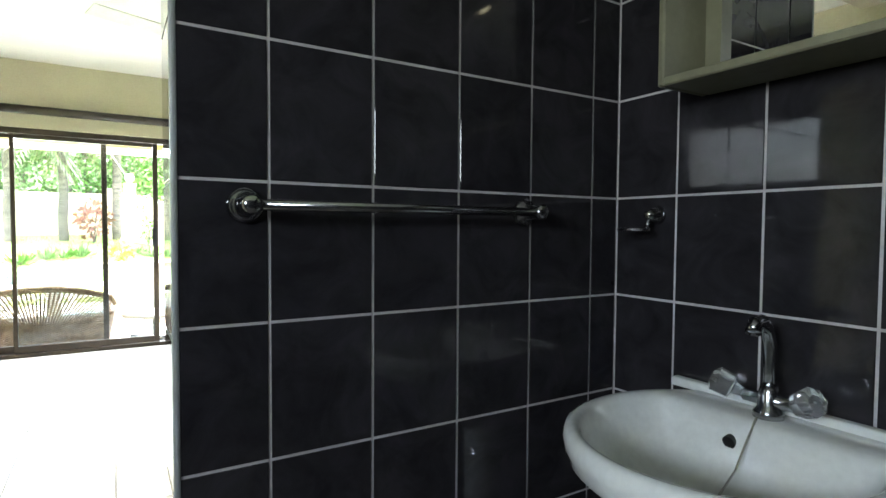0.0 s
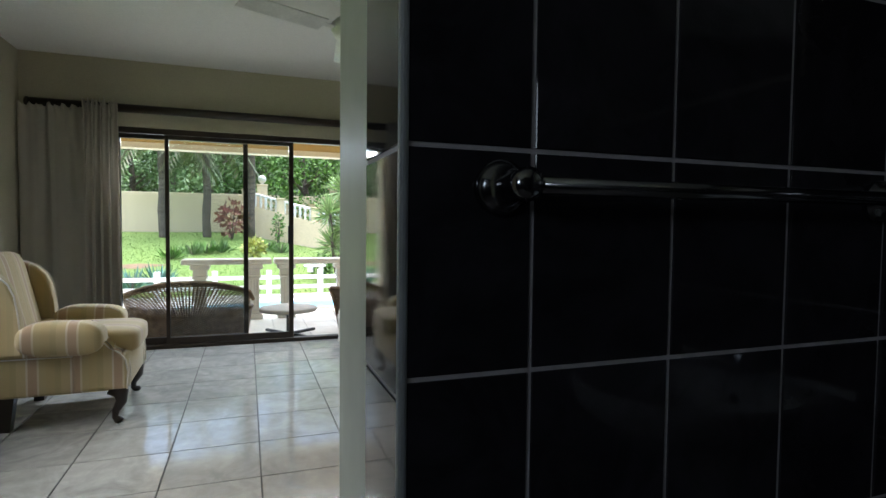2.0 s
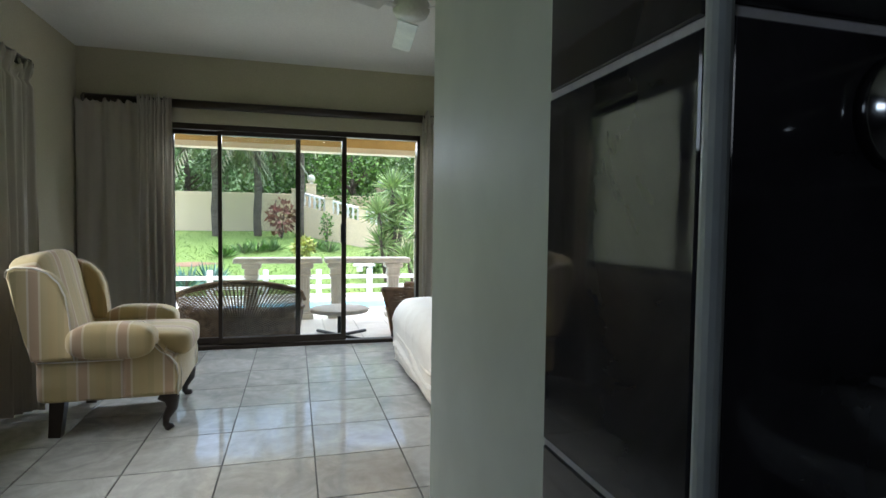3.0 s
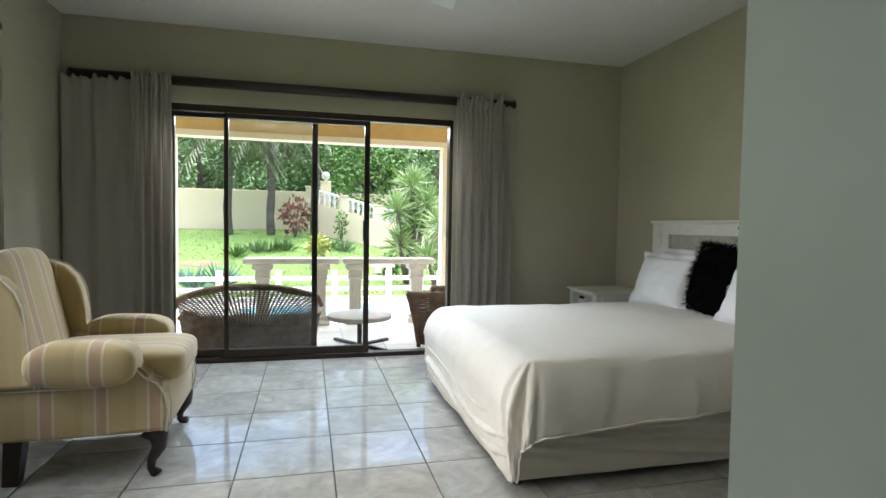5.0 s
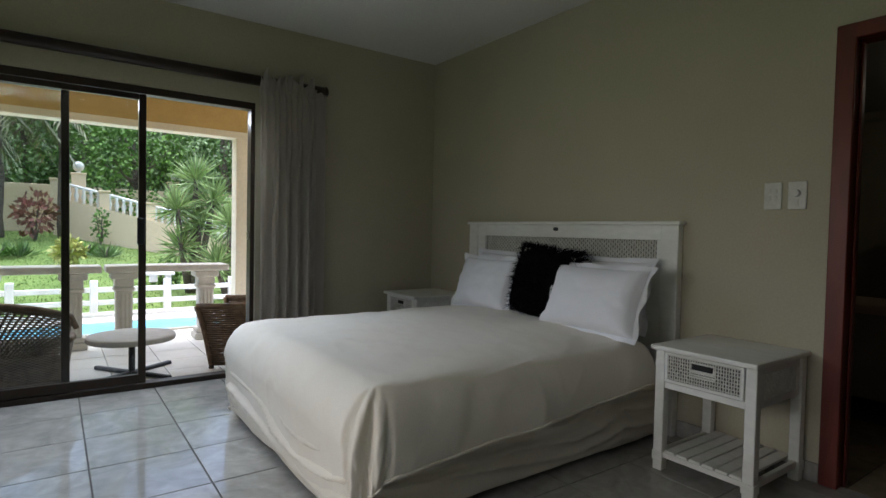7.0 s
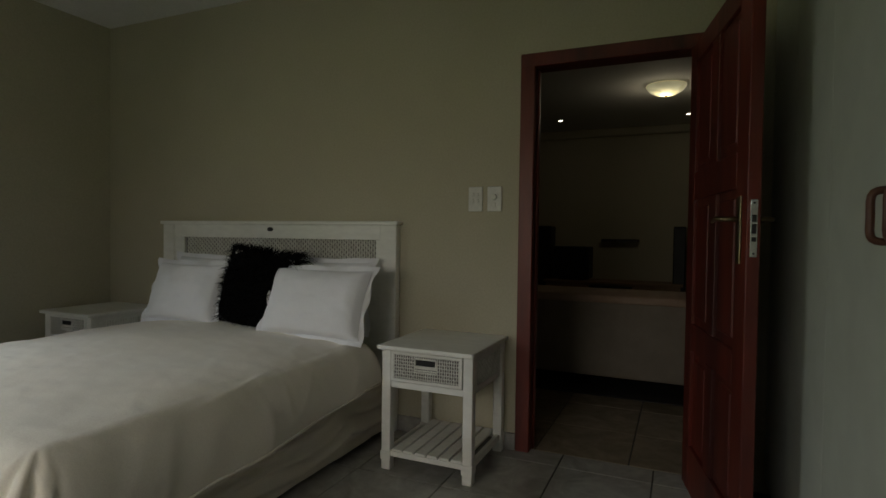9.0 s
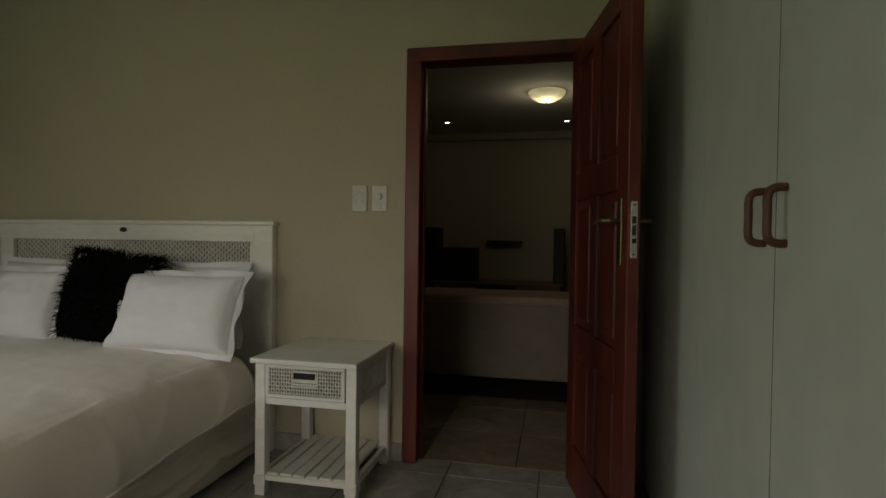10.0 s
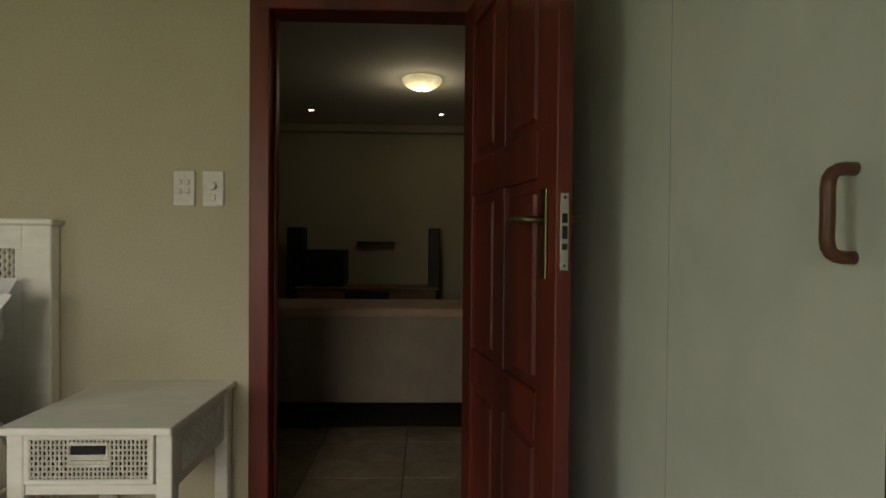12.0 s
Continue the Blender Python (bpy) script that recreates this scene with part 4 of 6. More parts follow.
# ---- curtains and poles ----
def curtain(name, p0, p1, folds, depth, z0, z1, label, normal, flare=(0, 0), seed=0.0, amp_gap=1.0):
    """Hanging cloth between two plan points, pinch-pleated at the top. flare moves the foot of its last edge."""
    p0, p1, n = Vector((*p0, 0)), Vector((*p1, 0)), Vector((*normal, 0))

    def f(u, v):
        z = z1 + (z0 - z1) * v
        ph = u * folds * 2 * math.pi + 1.1 * noise.noise((u * folds * 0.5, v * 0.9, seed)) + 0.5 * noise.noise((u * 2, v * 2.5, seed + 8))
        ease = min(1.0, max(0.0, (v - 0.05) / 0.4))
        a = depth * (0.5 + 0.5 * ease) * (0.8 + 0.7 * noise.noise((u * folds * 0.6, v * 0.8, seed + 4)))
        broad = math.copysign(abs(math.sin(ph)) ** 0.75, math.sin(ph)) + 0.3 * math.sin(2 * ph + 1.1 + v)
        tight = 0.8 * math.sin(2 * ph + 0.6) + 0.4 * math.sin(3 * ph + seed)
        wave = a * (tight + (broad - tight) * ease)
        p = p0.lerp(p1, u) + n * (wave + depth) + (p1 - p0).normalized() * 0.3 * a * math.cos(ph)
        head = max(0.0, 1 - v / 0.05)
        p.z = z + min(1.0, head * 1.6) * depth * (0.6 * math.sin(ph * 2 + 5 * noise.noise((u * 9, seed, 0))) + 0.9 * noise.noise((u * folds * 2.1, 3, seed)))
        p += n * head * depth * (0.45 * math.sin(ph * 3 + 1.3) + 0.6 * noise.noise((u * folds * 2.5, v * 20, seed)))
        p -= n * depth * 0.7 * max(0.0, 1 - abs(v - 0.045) / 0.018)
        p += Vector((*flare, 0)) * (u ** 1.5) * v ** 1.2
        return p
    b = sheet(bmesh.new(), max(40, int(folds * 24)), 60, f)
    ob = link_mesh(name, b, CURTAIN, True)
    thicken(ob, 0.003, 0)
    return tagged(ob, label, "curtain", "bedroom curtains")


curtain("curtain", (-1.6, 6.35), (-1.08, 6.35), 2.6, 0.02, 0.02, 2.168, "taupe cloth curtain hanging from a dark pole", (0, -1), seed=1.0)
curtain("curtain", (-1.12, 6.298), (-0.86, 6.298), 4.0, 0.042, 0.02, 2.2, "gathered taupe curtain drawn beside the sliding door", (0, -1), seed=7.0)
curtain("curtain", (1.71, 6.35), (1.85, 6.35), 1.0, 0.015, 0.02, 2.165, "flat edge of taupe curtain under dark pole", (0, -1), seed=11.0)
curtain("curtain", (1.31, 6.298), (1.74, 6.298), 4.9, 0.045, 0.02, 2.2, "gathered taupe curtain beside the open sliding leaf", (0, -1), seed=3.0)
curtain("curtain", (-1.55, 4.62), (-1.55, 5.36), 5.5, 0.04, 0.015, 2.16, "taupe curtain pulled away from the side window", (1, 0), flare=(0.17, -0.42), seed=5.0)


def curtain_pole(name, a, c, label):
    ob = thing(name, pose(0, 0, 0), label, "curtain pole", "curtain poles")
    b = bmesh.new()
    tube(b, [a, c], 0.037, 20)
    part("pole", b, DARKWOOD, ob, "", True)
    d = (Vector(c) - Vector(a)).normalized()
    for p, s in ((Vector(a), -1), (Vector(c), 1)):
        b = bmesh.new()
        tube(b, [p, p + d * s * 0.015, p + d * s * 0.03], [0.04, 0.042, 0.026], 16)
        part("finial", b, DARKWOOD, ob, "", True)
    return ob


pole_n = curtain_pole("curtain_pole", (-1.53, 6.36, 2.182), (1.845, 6.36, 2.182), "thick dark wooden curtain pole above sliding door")
pole_w = curtain_pole("curtain_pole", (-1.555, 2.6, 2.18), (-1.555, 5.38, 2.18), "thick dark wooden curtain pole above side window")
for x in (-1.5, 0.15, 1.8):
    part("bracket", boxes((x - 0.015, x + 0.015, 6.37, YF + 0.001, 2.167, 2.197), bevel=0.003), DARKWOOD, pole_n)
for y in (2.7, 4.0, 5.3):
    part("bracket", boxes((XL - 0.001, -1.57, y - 0.015, y + 0.015, 2.165, 2.195), bevel=0.003), DARKWOOD, pole_w)

# ---- ceiling fan ----
fan = thing("ceiling_fan", pose(0.76, 4.13, 0.0), "white three-bladed ceiling fan at rest", "ceiling fan")
b = bmesh.new()
tube(b, [(0, 0, ZC), (0, 0, ZC - 0.04), (0, 0, ZC - 0.06)], [0.06, 0.055, 0.02], 20)
tube(b, [(0, 0, ZC - 0.04), (0, 0, 2.40)], 0.012, 12)
part("rod", b, PLASTIC, fan, "", True)
b = bmesh.new()
lathe(b, [(0.03, 2.28), (0.085, 2.29), (0.1, 2.32), (0.1, 2.36), (0.07, 2.39), (0.03, 2.40)], 28)
part("motor", b, PLASTIC, fan, "", True)
for az in (84, 204, 324):
    m = pose(0, 0, 2.32, 0, 0, az)
    bl = part("blade", boxes((0.17, 0.66, -0.06, 0.06, -0.003, 0.003), bevel=0.002), PLASTIC, fan)
    bl.matrix_local = m @ pose(0, 0, 0, 14, 0, 0)
    br = part("blade_iron", boxes((0.07, 0.22, -0.018, 0.018, 0.003, 0.008), bevel=0.002), PLASTIC, fan)
    br.matrix_local = m @ pose(0, 0, 0, 14, 0, 0)

# ---- bathroom things ----
basin = thing("washbasin", pose(0.026, 0, 0.004), "white ceramic washbasin fixed to the tiled wall", "washbasin")


def basin_ring(scale, z, cx, xmax, n=56, cy=0.95):
    return [(min(xmax, cx + 0.272 * scale * math.cos(a)), cy + 0.258 * scale * math.sin(a), z) for a in (2 * math.pi * k / n for k in range(n))]


b = bmesh.new()
rings = [[b.verts.new(p) for p in basin_ring(r[0], r[1] + 0.012, r[2], r[3])] for r in (
    (0.3, 0.56, 1.2, 1.318), (0.45, 0.62, 1.18, 1.318), (0.72, 0.69, 1.14, 1.318), (0.9, 0.745, 1.115, 1.318), (0.965, 0.765, 1.11, 1.318), (0.97, 0.775, 1.11, 1.318), (1.0, 0.79, 1.11, 1.318), (1.005, 0.806, 1.11, 1.318),
    (0.99, 0.818, 1.11, 1.318), (0.95, 0.823, 1.11, 1.312), (0.9, 0.822, 1.105, 1.222), (0.865, 0.814, 1.10, 1.208), (0.83, 0.79, 1.095, 1.2), (0.74, 0.745, 1.09, 1.19), (0.58, 0.71, 1.08, 1.17), (0.35, 0.69, 1.07, 1.15), (0.08, 0.682, 1.06, 1.13))]
for r0, r1 in zip(rings, rings[1:]):
    for k in range(len(r0)):
        b.faces.new((r0[k], r0[(k + 1) % len(r0)], r1[(k + 1) % len(r0)], r1[k]))
b.faces.new(rings[-1])
part("bowl", b, CERAMIC, basin, "", True)
part("upstand", boxes((1.296, 1.32, 0.72, 1.19, 0.83, 0.85), bevel=0.005, seg=2), CERAMIC, basin)
b = bmesh.new()
lathe(b, [(0.095, 0.0), (0.09, 0.05), (0.07, 0.3), (0.075, 0.62)], 24, (1.21, 0.985, 0.0))
part("pedestal", b, CERAMIC, basin, "", True)
# No hole is cut: a black disc paints the shade inside it.
b = bmesh.new()
tube(b, [(1.203, 0.99, 0.79), (1.192, 0.99, 0.787)], 0.012, 16)
part("overflow", b, BLACK, basin, "chrome-rimmed overflow hole")
b = bmesh.new()
tube(b, [(1.22, 0.955, 0.84), (1.19, 0.956, 0.80), (1.165, 0.96, 0.752), (1.1, 0.96, 0.708)], 0.0022, 6)
part("plug_chain", b, STEEL, basin, "thin plug chain")

tap = thing("tap", pose(1.284, 0.955, 0.838), "chrome mixer tap with clear acrylic knobs", "tap")
b = bmesh.new()
lathe(b, [(0.026, 0), (0.026, 0.012), (0.019, 0.02), (0.017, 0.05), (0.013, 0.06)], 20)
tube(b, [(0, -0.045, 0.032), (0, 0.045, 0.032)], 0.012, 14)
part("body", b, CHROME, tap, "", True)
b = bmesh.new()
tube(b, [(0, 0, 0.05), (0, 0, 0.1), (-0.004, -0.001, 0.135), (-0.02, -0.004, 0.165), (-0.05, -0.01, 0.185), (-0.085, -0.018, 0.185), (-0.098, -0.022, 0.17)], [0.011, 0.0105, 0.012, 0.012, 0.011, 0.011, 0.013], 16)
part("spout", b, CHROME, tap, "", True)
for sy in (-1, 1):
    b = bmesh.new()
    tube(b, [(-0.002, sy * 0.045, 0.034), (-0.012, sy * 0.06, 0.042), (-0.014, sy * 0.064, 0.043), (-0.03, sy * 0.086, 0.056), (-0.034, sy * 0.092, 0.059)], [0.009, 0.014, 0.024, 0.026, 0.012], 8)
    part("knob", b, ACRYLIC, tap, "clear faceted acrylic knob")

cab = thing("mirror_cabinet", pose(0.028, 0, 0.008), "cream painted mirror cabinet hung on tiled wall", "mirror cabinet")
CY0, CY1, CZ0, CZ1, CXF = 0.45, 1.148, 1.462, 2.0, 1.172
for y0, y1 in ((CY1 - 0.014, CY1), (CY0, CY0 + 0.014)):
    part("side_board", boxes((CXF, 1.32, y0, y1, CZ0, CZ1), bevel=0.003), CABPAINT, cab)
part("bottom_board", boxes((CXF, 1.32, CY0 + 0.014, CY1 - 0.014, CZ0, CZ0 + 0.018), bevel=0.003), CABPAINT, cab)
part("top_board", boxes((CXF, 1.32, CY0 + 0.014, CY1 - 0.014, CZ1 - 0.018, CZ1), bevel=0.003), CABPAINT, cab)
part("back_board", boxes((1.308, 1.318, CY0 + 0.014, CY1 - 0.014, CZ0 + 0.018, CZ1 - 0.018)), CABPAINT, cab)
part("mirror", boxes((1.288, 1.293, CY0 + 0.02, CY1 - 0.06, CZ0 + 0.02, CZ1 - 0.02), bevel=0.001), MIRROR, cab, "frameless mirror")

rail = thing("towel_rail", pose(0, 0, 0), "chrome towel rail on round posts", "towel rail")
for x in (0.443, 1.046):
    b = bmesh.new()
    tube(b, [(x, TY, 1.218), (x, TY - 0.008, 1.218), (x, TY - 0.014, 1.218), (x, TY - 0.022, 1.218), (x, TY - 0.05, 1.218), (x, TY - 0.066, 1.218), (x, TY - 0.072, 1.218)], [0.03, 0.03, 0.024, 0.016, 0.015, 0.017, 0.01], 22)
    part("post", b, CHROME, rail, "", True)
b = bmesh.new()
tube(b, [(0.443, TY - 0.055, 1.218), (1.046, TY - 0.055, 1.218)], 0.0095, 14)
part("bar", b, CHROME, rail, "", True)

hold = thing("tumbler_holder", pose(0, 0.015, 0.004), "chrome tumbler holder ring on tiled wall", "tumbler holder")
b = bmesh.new()
tube(b, [(BX, 1.24, 1.212), (BX - 0.01, 1.24, 1.212), (BX - 0.03, 1.24, 1.212), (BX - 0.04, 1.24, 1.212)], [0.022, 0.02, 0.013, 0.008], 18)
tube(b, [(BX - 0.03, 1.24, 1.205), (BX - 0.04, 1.24, 1.18)], 0.006, 8)
part("post", b, CHROME, hold, "", True)
b = bmesh.new()
tube(b, [(BX - 0.075 + 0.034 * math.cos(a), 1.245 + 0.034 * math.sin(a), 1.178) for a in (math.pi * k / 12 for k in range(25))], 0.004, 8)
part("ring", b, CHROME, hold, "", True)

blight = thing("ceiling_light", pose(0.5, -0.35, 2.5), "small lit round ceiling light in the bathroom", "ceiling light")
b = bmesh.new()
lathe(b, [(0.02, -0.04), (0.035, -0.03), (0.045, -0.012), (0.045, -0.004)], 24)
part("diffuser", b, LAMPGLASS, blight, "lit warm glass", True)
b = bmesh.new()
lathe(b, [(0.055, -0.01), (0.055, 0.0)], 24)
part("base", b, PLASTIC, blight)

# ---- living room seen through the door ----
sofa = thing("sofa", pose(4.3, 3.0, 0.0), "beige cloth sofa seen from behind", "sofa")
b = bmesh.new()
blob(b, (0.11, 1.15, 0.285), 0.12, 0.12, pose(0.11, 0, 0.385))
part("backrest", b, SOFA, sofa, "", True)
# Top roll takes the paler cloth to look lit from above.
b = bmesh.new()
blob(b, (0.155, 1.17, 0.035), 0.35, 0.12, pose(0.145, 0, 0.685, 0, -5, 0))
part("back_roll", b, SOFA_LIT_TOP, sofa, "upholstered top roll, lamp light put into its tan colour", True)
for y in (-0.77, 0, 0.77):
    b = bmesh.new()
    blob(b, (0.13, 0.378, 0.2), 0.4, 0.3, pose(0.24, y, 0.46))
    part("back_cushion", b, SOFA, sofa, "", True)
    b = bmesh.new()
    blob(b, (0.3, 0.378, 0.08), 0.4, 0.25, pose(0.55, y, 0.42))
    part("seat_cushion", b, SOFA, sofa, "", True)
part("seat_frame", boxes((0.15, 0.85, -1.12, 1.12, 0.13, 0.34), bevel=0.02, seg=2), SOFA, sofa)
for sy in (-1, 1):
    b = bmesh.new()
    blob(b, (0.42, 0.1, 0.22), 0.25, 0.25, pose(0.45, sy * 1.24, 0.38))
    part("armrest", b, SOFA, sofa, "", True)
for x, y in ((0.08, -1.1), (0.08, 1.1), (0.8, -1.1), (0.8, 1.1)):
    part("leg", boxes((x - 0.03, x + 0.03, y - 0.03, y + 0.03, 0.004, 0.15), bevel=0.004), SOFA_DARK, sofa)
# Thin dark sheet on the floor, reaching out behind the sofa.
tagged(link_mesh("rug", boxes((4.15, 6.8, 1.6, 4.5, 0.0, 0.008), bevel=0.003), SOFA_DARK), "flat dark sheet on the floor under the sofa", "rug")

unit = thing("tv_unit", pose(7.4, 3.35, 0.0), "low oak veneer television unit with drawers", "television unit")
part("body", boxes((-0.22, 0.25, -0.85, 0.75, 0.04, 0.55), bevel=0.005), UNITWOOD, unit)
part("top", boxes((-0.24, 0.26, -0.88, 0.78, 0.55, 0.58), bevel=0.005), UNITWOOD, unit)
for y0 in (-0.84, -0.31, 0.22):
    dr = part("drawer", boxes((-0.236, -0.222, y0, y0 + 0.51, 0.07, 0.53), bevel=0.003), BLACK if y0 == -0.31 else UNITWOOD, unit, "black glass front" if y0 == -0.31 else "")
tv = thing("television", pose(7.38, 3.79, 0.58), "small black television on the oak unit", "television")
part("case", boxes((-0.16, 0.2, -0.225, 0.225, 0.015, 0.43), bevel=0.015, seg=2), BLACK, tv)
part("screen", boxes((-0.166, -0.16, -0.185, 0.185, 0.06, 0.39), bevel=0.002), BLACK, tv, "dark unlit screen")
part("foot", boxes((-0.12, 0.16, -0.16, 0.16, 0.0, 0.016)), BLACK, tv)


def speaker(x, y, w):
    ob = thing("speaker", pose(x, y, 0.0), "tall slim black floor speaker", "speaker", group="speakers beside the television")
    part("case", boxes((-0.14, 0.15, -w, w, 0.02, 1.27), bevel=0.01), BLACK, ob)
    part("grille", boxes((-0.15, -0.139, -w + 0.008, w - 0.008, 0.08, 1.255), bevel=0.004), BLACK, ob)
    part("plinth", boxes((-0.17, 0.17, -w - 0.02, w + 0.02, 0.0, 0.02)), BLACK, ob)
    return ob


speaker(7.45, 4.16, 0.09)
speaker(7.45, 2.52, 0.07)
vent = thing("wall_shelf", pose(7.9, 3.25, 1.075), "narrow dark shelf strip on the wall", "shelf")
part("board", boxes((-0.12, -0.001, -0.24, 0.24, 0.0, 0.035), bevel=0.004), DARKWOOD, vent)
for y in (-0.18, -0.06, 0.06, 0.18):
    part("hook", boxes((-0.13, -0.12, y - 0.012, y + 0.012, 0.004, 0.03), bevel=0.003), DARKWOOD, vent)

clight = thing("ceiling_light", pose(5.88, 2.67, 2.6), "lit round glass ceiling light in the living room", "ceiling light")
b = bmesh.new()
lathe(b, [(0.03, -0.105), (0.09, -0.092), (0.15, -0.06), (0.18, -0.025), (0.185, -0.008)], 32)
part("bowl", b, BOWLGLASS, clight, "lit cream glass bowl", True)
b = bmesh.new()
lathe(b, [(0.12, -0.02), (0.12, 0.0)], 24)
part("base", b, STEEL, clight)
b = bmesh.new()
lathe(b, [(0.012, -0.118), (0.012, -0.1)], 12)
part("finial", b, BRASS, clight)
for x, y in ((7.13, 3.935), (7.25, 2.455)):
    sp = thing("downlight", pose(x, y, 2.6), "small lit recessed ceiling spotlight", "downlight", group="living room downlights")
    b = bmesh.new()
    lathe(b, [(0.024, -0.006), (0.024, -0.001)], 18)
    part("lens", b, SPOTGLOW, sp, "lit lens")
    b = bmesh.new()
    tube(b, [(0.04 * math.cos(a), 0.04 * math.sin(a), -0.004) for a in (math.pi * k / 10 for k in range(21))], 0.006, 8)
    part("trim_ring", b, STEEL, sp, "", True)


# ---- patio things ----
def wicker_seat(name, half, label, category, deep=0.62, top=0.62, rows=15):
    """A wicker seat with a fan-woven back, seen from behind: the back is at y = 0, the seat lies towards +y. Origin on the ground."""
    ob = thing(name, pose(0, 0, 0), label, category)
    z0 = 0.06

    def back(s, h):
        w = half * (0.88 + 0.12 * h)
        crown = top - 0.13 * abs(s) ** 2.2
        bow = 0.10 * (s * s) * (half / 0.6)
        return Vector((s * w, bow - 0.10 * h * (1 - s * s) * 0.6 - 0.05 * h, z0 + (crown - z0 + 0.12) * h))
    # stakes rise straight through the dense lower weave, then fan out to both sides of the middle
    b = bmesh.new()
    n = int(half * 56)
    for k in range(n + 1):
        s0 = -1 + 2 * k / n
        tube(b, [back(s0, 0.5 * j / 4) for j in range(5)], 0.006, 5)
    for k in range(-4, n + 5):
        s0 = (-1 + 2 * k / n) * 0.9
        pts = [back(s, h) for h, s in ((0.44 + 0.55 * j / 9, s0 * (0.62 + 0.62 * j / 9)) for j in range(10)) if abs(s) <= 1]
        if len(pts) > 2:
            tube(b, pts, 0.0085, 5)
    part("back_stakes", b, WICKER, ob, "", True, "stuff")
    b = bmesh.new()
    for k in range(30):
        h = 0.02 + 0.44 * k / 29
        tube(b, [back(s, h) + Vector((0, 0.006 * (1 if (j + k) % 2 else -1), 0)) for j, s in ((j, -1 + 2 * j / 48) for j in range(49))], 0.0078, 5)
    for k in range(rows):
        h = 0.48 + 0.5 * k / (rows - 1)
        tube(b, [back(s, h) + Vector((0, 0.006 * (1 if (j + k) % 2 else -1), 0.03 * abs(s) - 0.015)) for j, s in ((j, -1 + 2 * j / 48) for j in range(49))], 0.0062, 5)
    for h in (0.955, 0.985):
        tube(b, [back(s, h) for s in (-1 + 2 * j / 30 for j in range(31))], 0.014, 6)
    part("back_weave", b, WICKER, ob, "open fan weave above dense weave", True, "stuff")
    b = bmesh.new()
    tube(b, [back(-1, 0.84) + Vector((-0.03, 0.02, 0.0))] + [back(s, 1.0) for s in (-0.97 + 1.94 * j / 24 for j in range(25))] + [back(1, 0.84) + Vector((0.03, 0.02, 0.0))], 0.019, 10)
    part("top_rim", b, WICKER, ob, "thick braided rim", True)
    for sx in (-1, 1):
        b = bmesh.new()
        for k in range(22):
            h = 0.02 + 0.62 * k / 21
            p = back(sx, h)
            tube(b, [p + Vector((sx * (0.03 * math.sin(math.pi * q) + (0.003 if (j + k) % 2 else -0.003)), deep * q, -0.06 * q * h)) for j, q in ((j, j / 16) for j in range(17))], 0.0075, 5)
        part("side_weave", b, WICKER, ob, "", True, "stuff")
        b = bmesh.new()
        p = back(sx, 0.68)
        tube(b, [p + Vector((sx * 0.03 * math.sin(math.pi * q), deep * q, -0.05 * q)) for q in (j / 8 for j in range(9))] + [back(sx, 0.0) + Vector((0, deep, 0.02))], 0.02, 10)
        part("arm_rim", b, WICKER, ob, "", True)
        for y in (0.05, deep - 0.03):
            b = bmesh.new()
            tube(b, [(sx * half * 0.85, y, 0.0), (sx * half * 0.86, y, 0.12)], 0.02, 8)
            part("leg", b, WICKER, ob, "", True)
    b = bmesh.new()
    blob(b, (half * 0.86, deep * 0.46, 0.05), 0.2, 0.2, pose(0, deep * 0.53, 0.3))
    part("seat", b, WICKER, ob, "", True)
    b = bmesh.new()
    tube(b, [(-half * 0.86, deep, 0.28), (half * 0.86, deep, 0.28)], 0.02, 8)
    part("front_rail", b, WICKER, ob, "", True)
    return ob


love = wicker_seat("wicker_loveseat", 0.6, "brown wicker loveseat with fan-woven back on patio", "loveseat", top=0.585, rows=19)
love.matrix_world = pose(-0.37, 6.86, PZ)


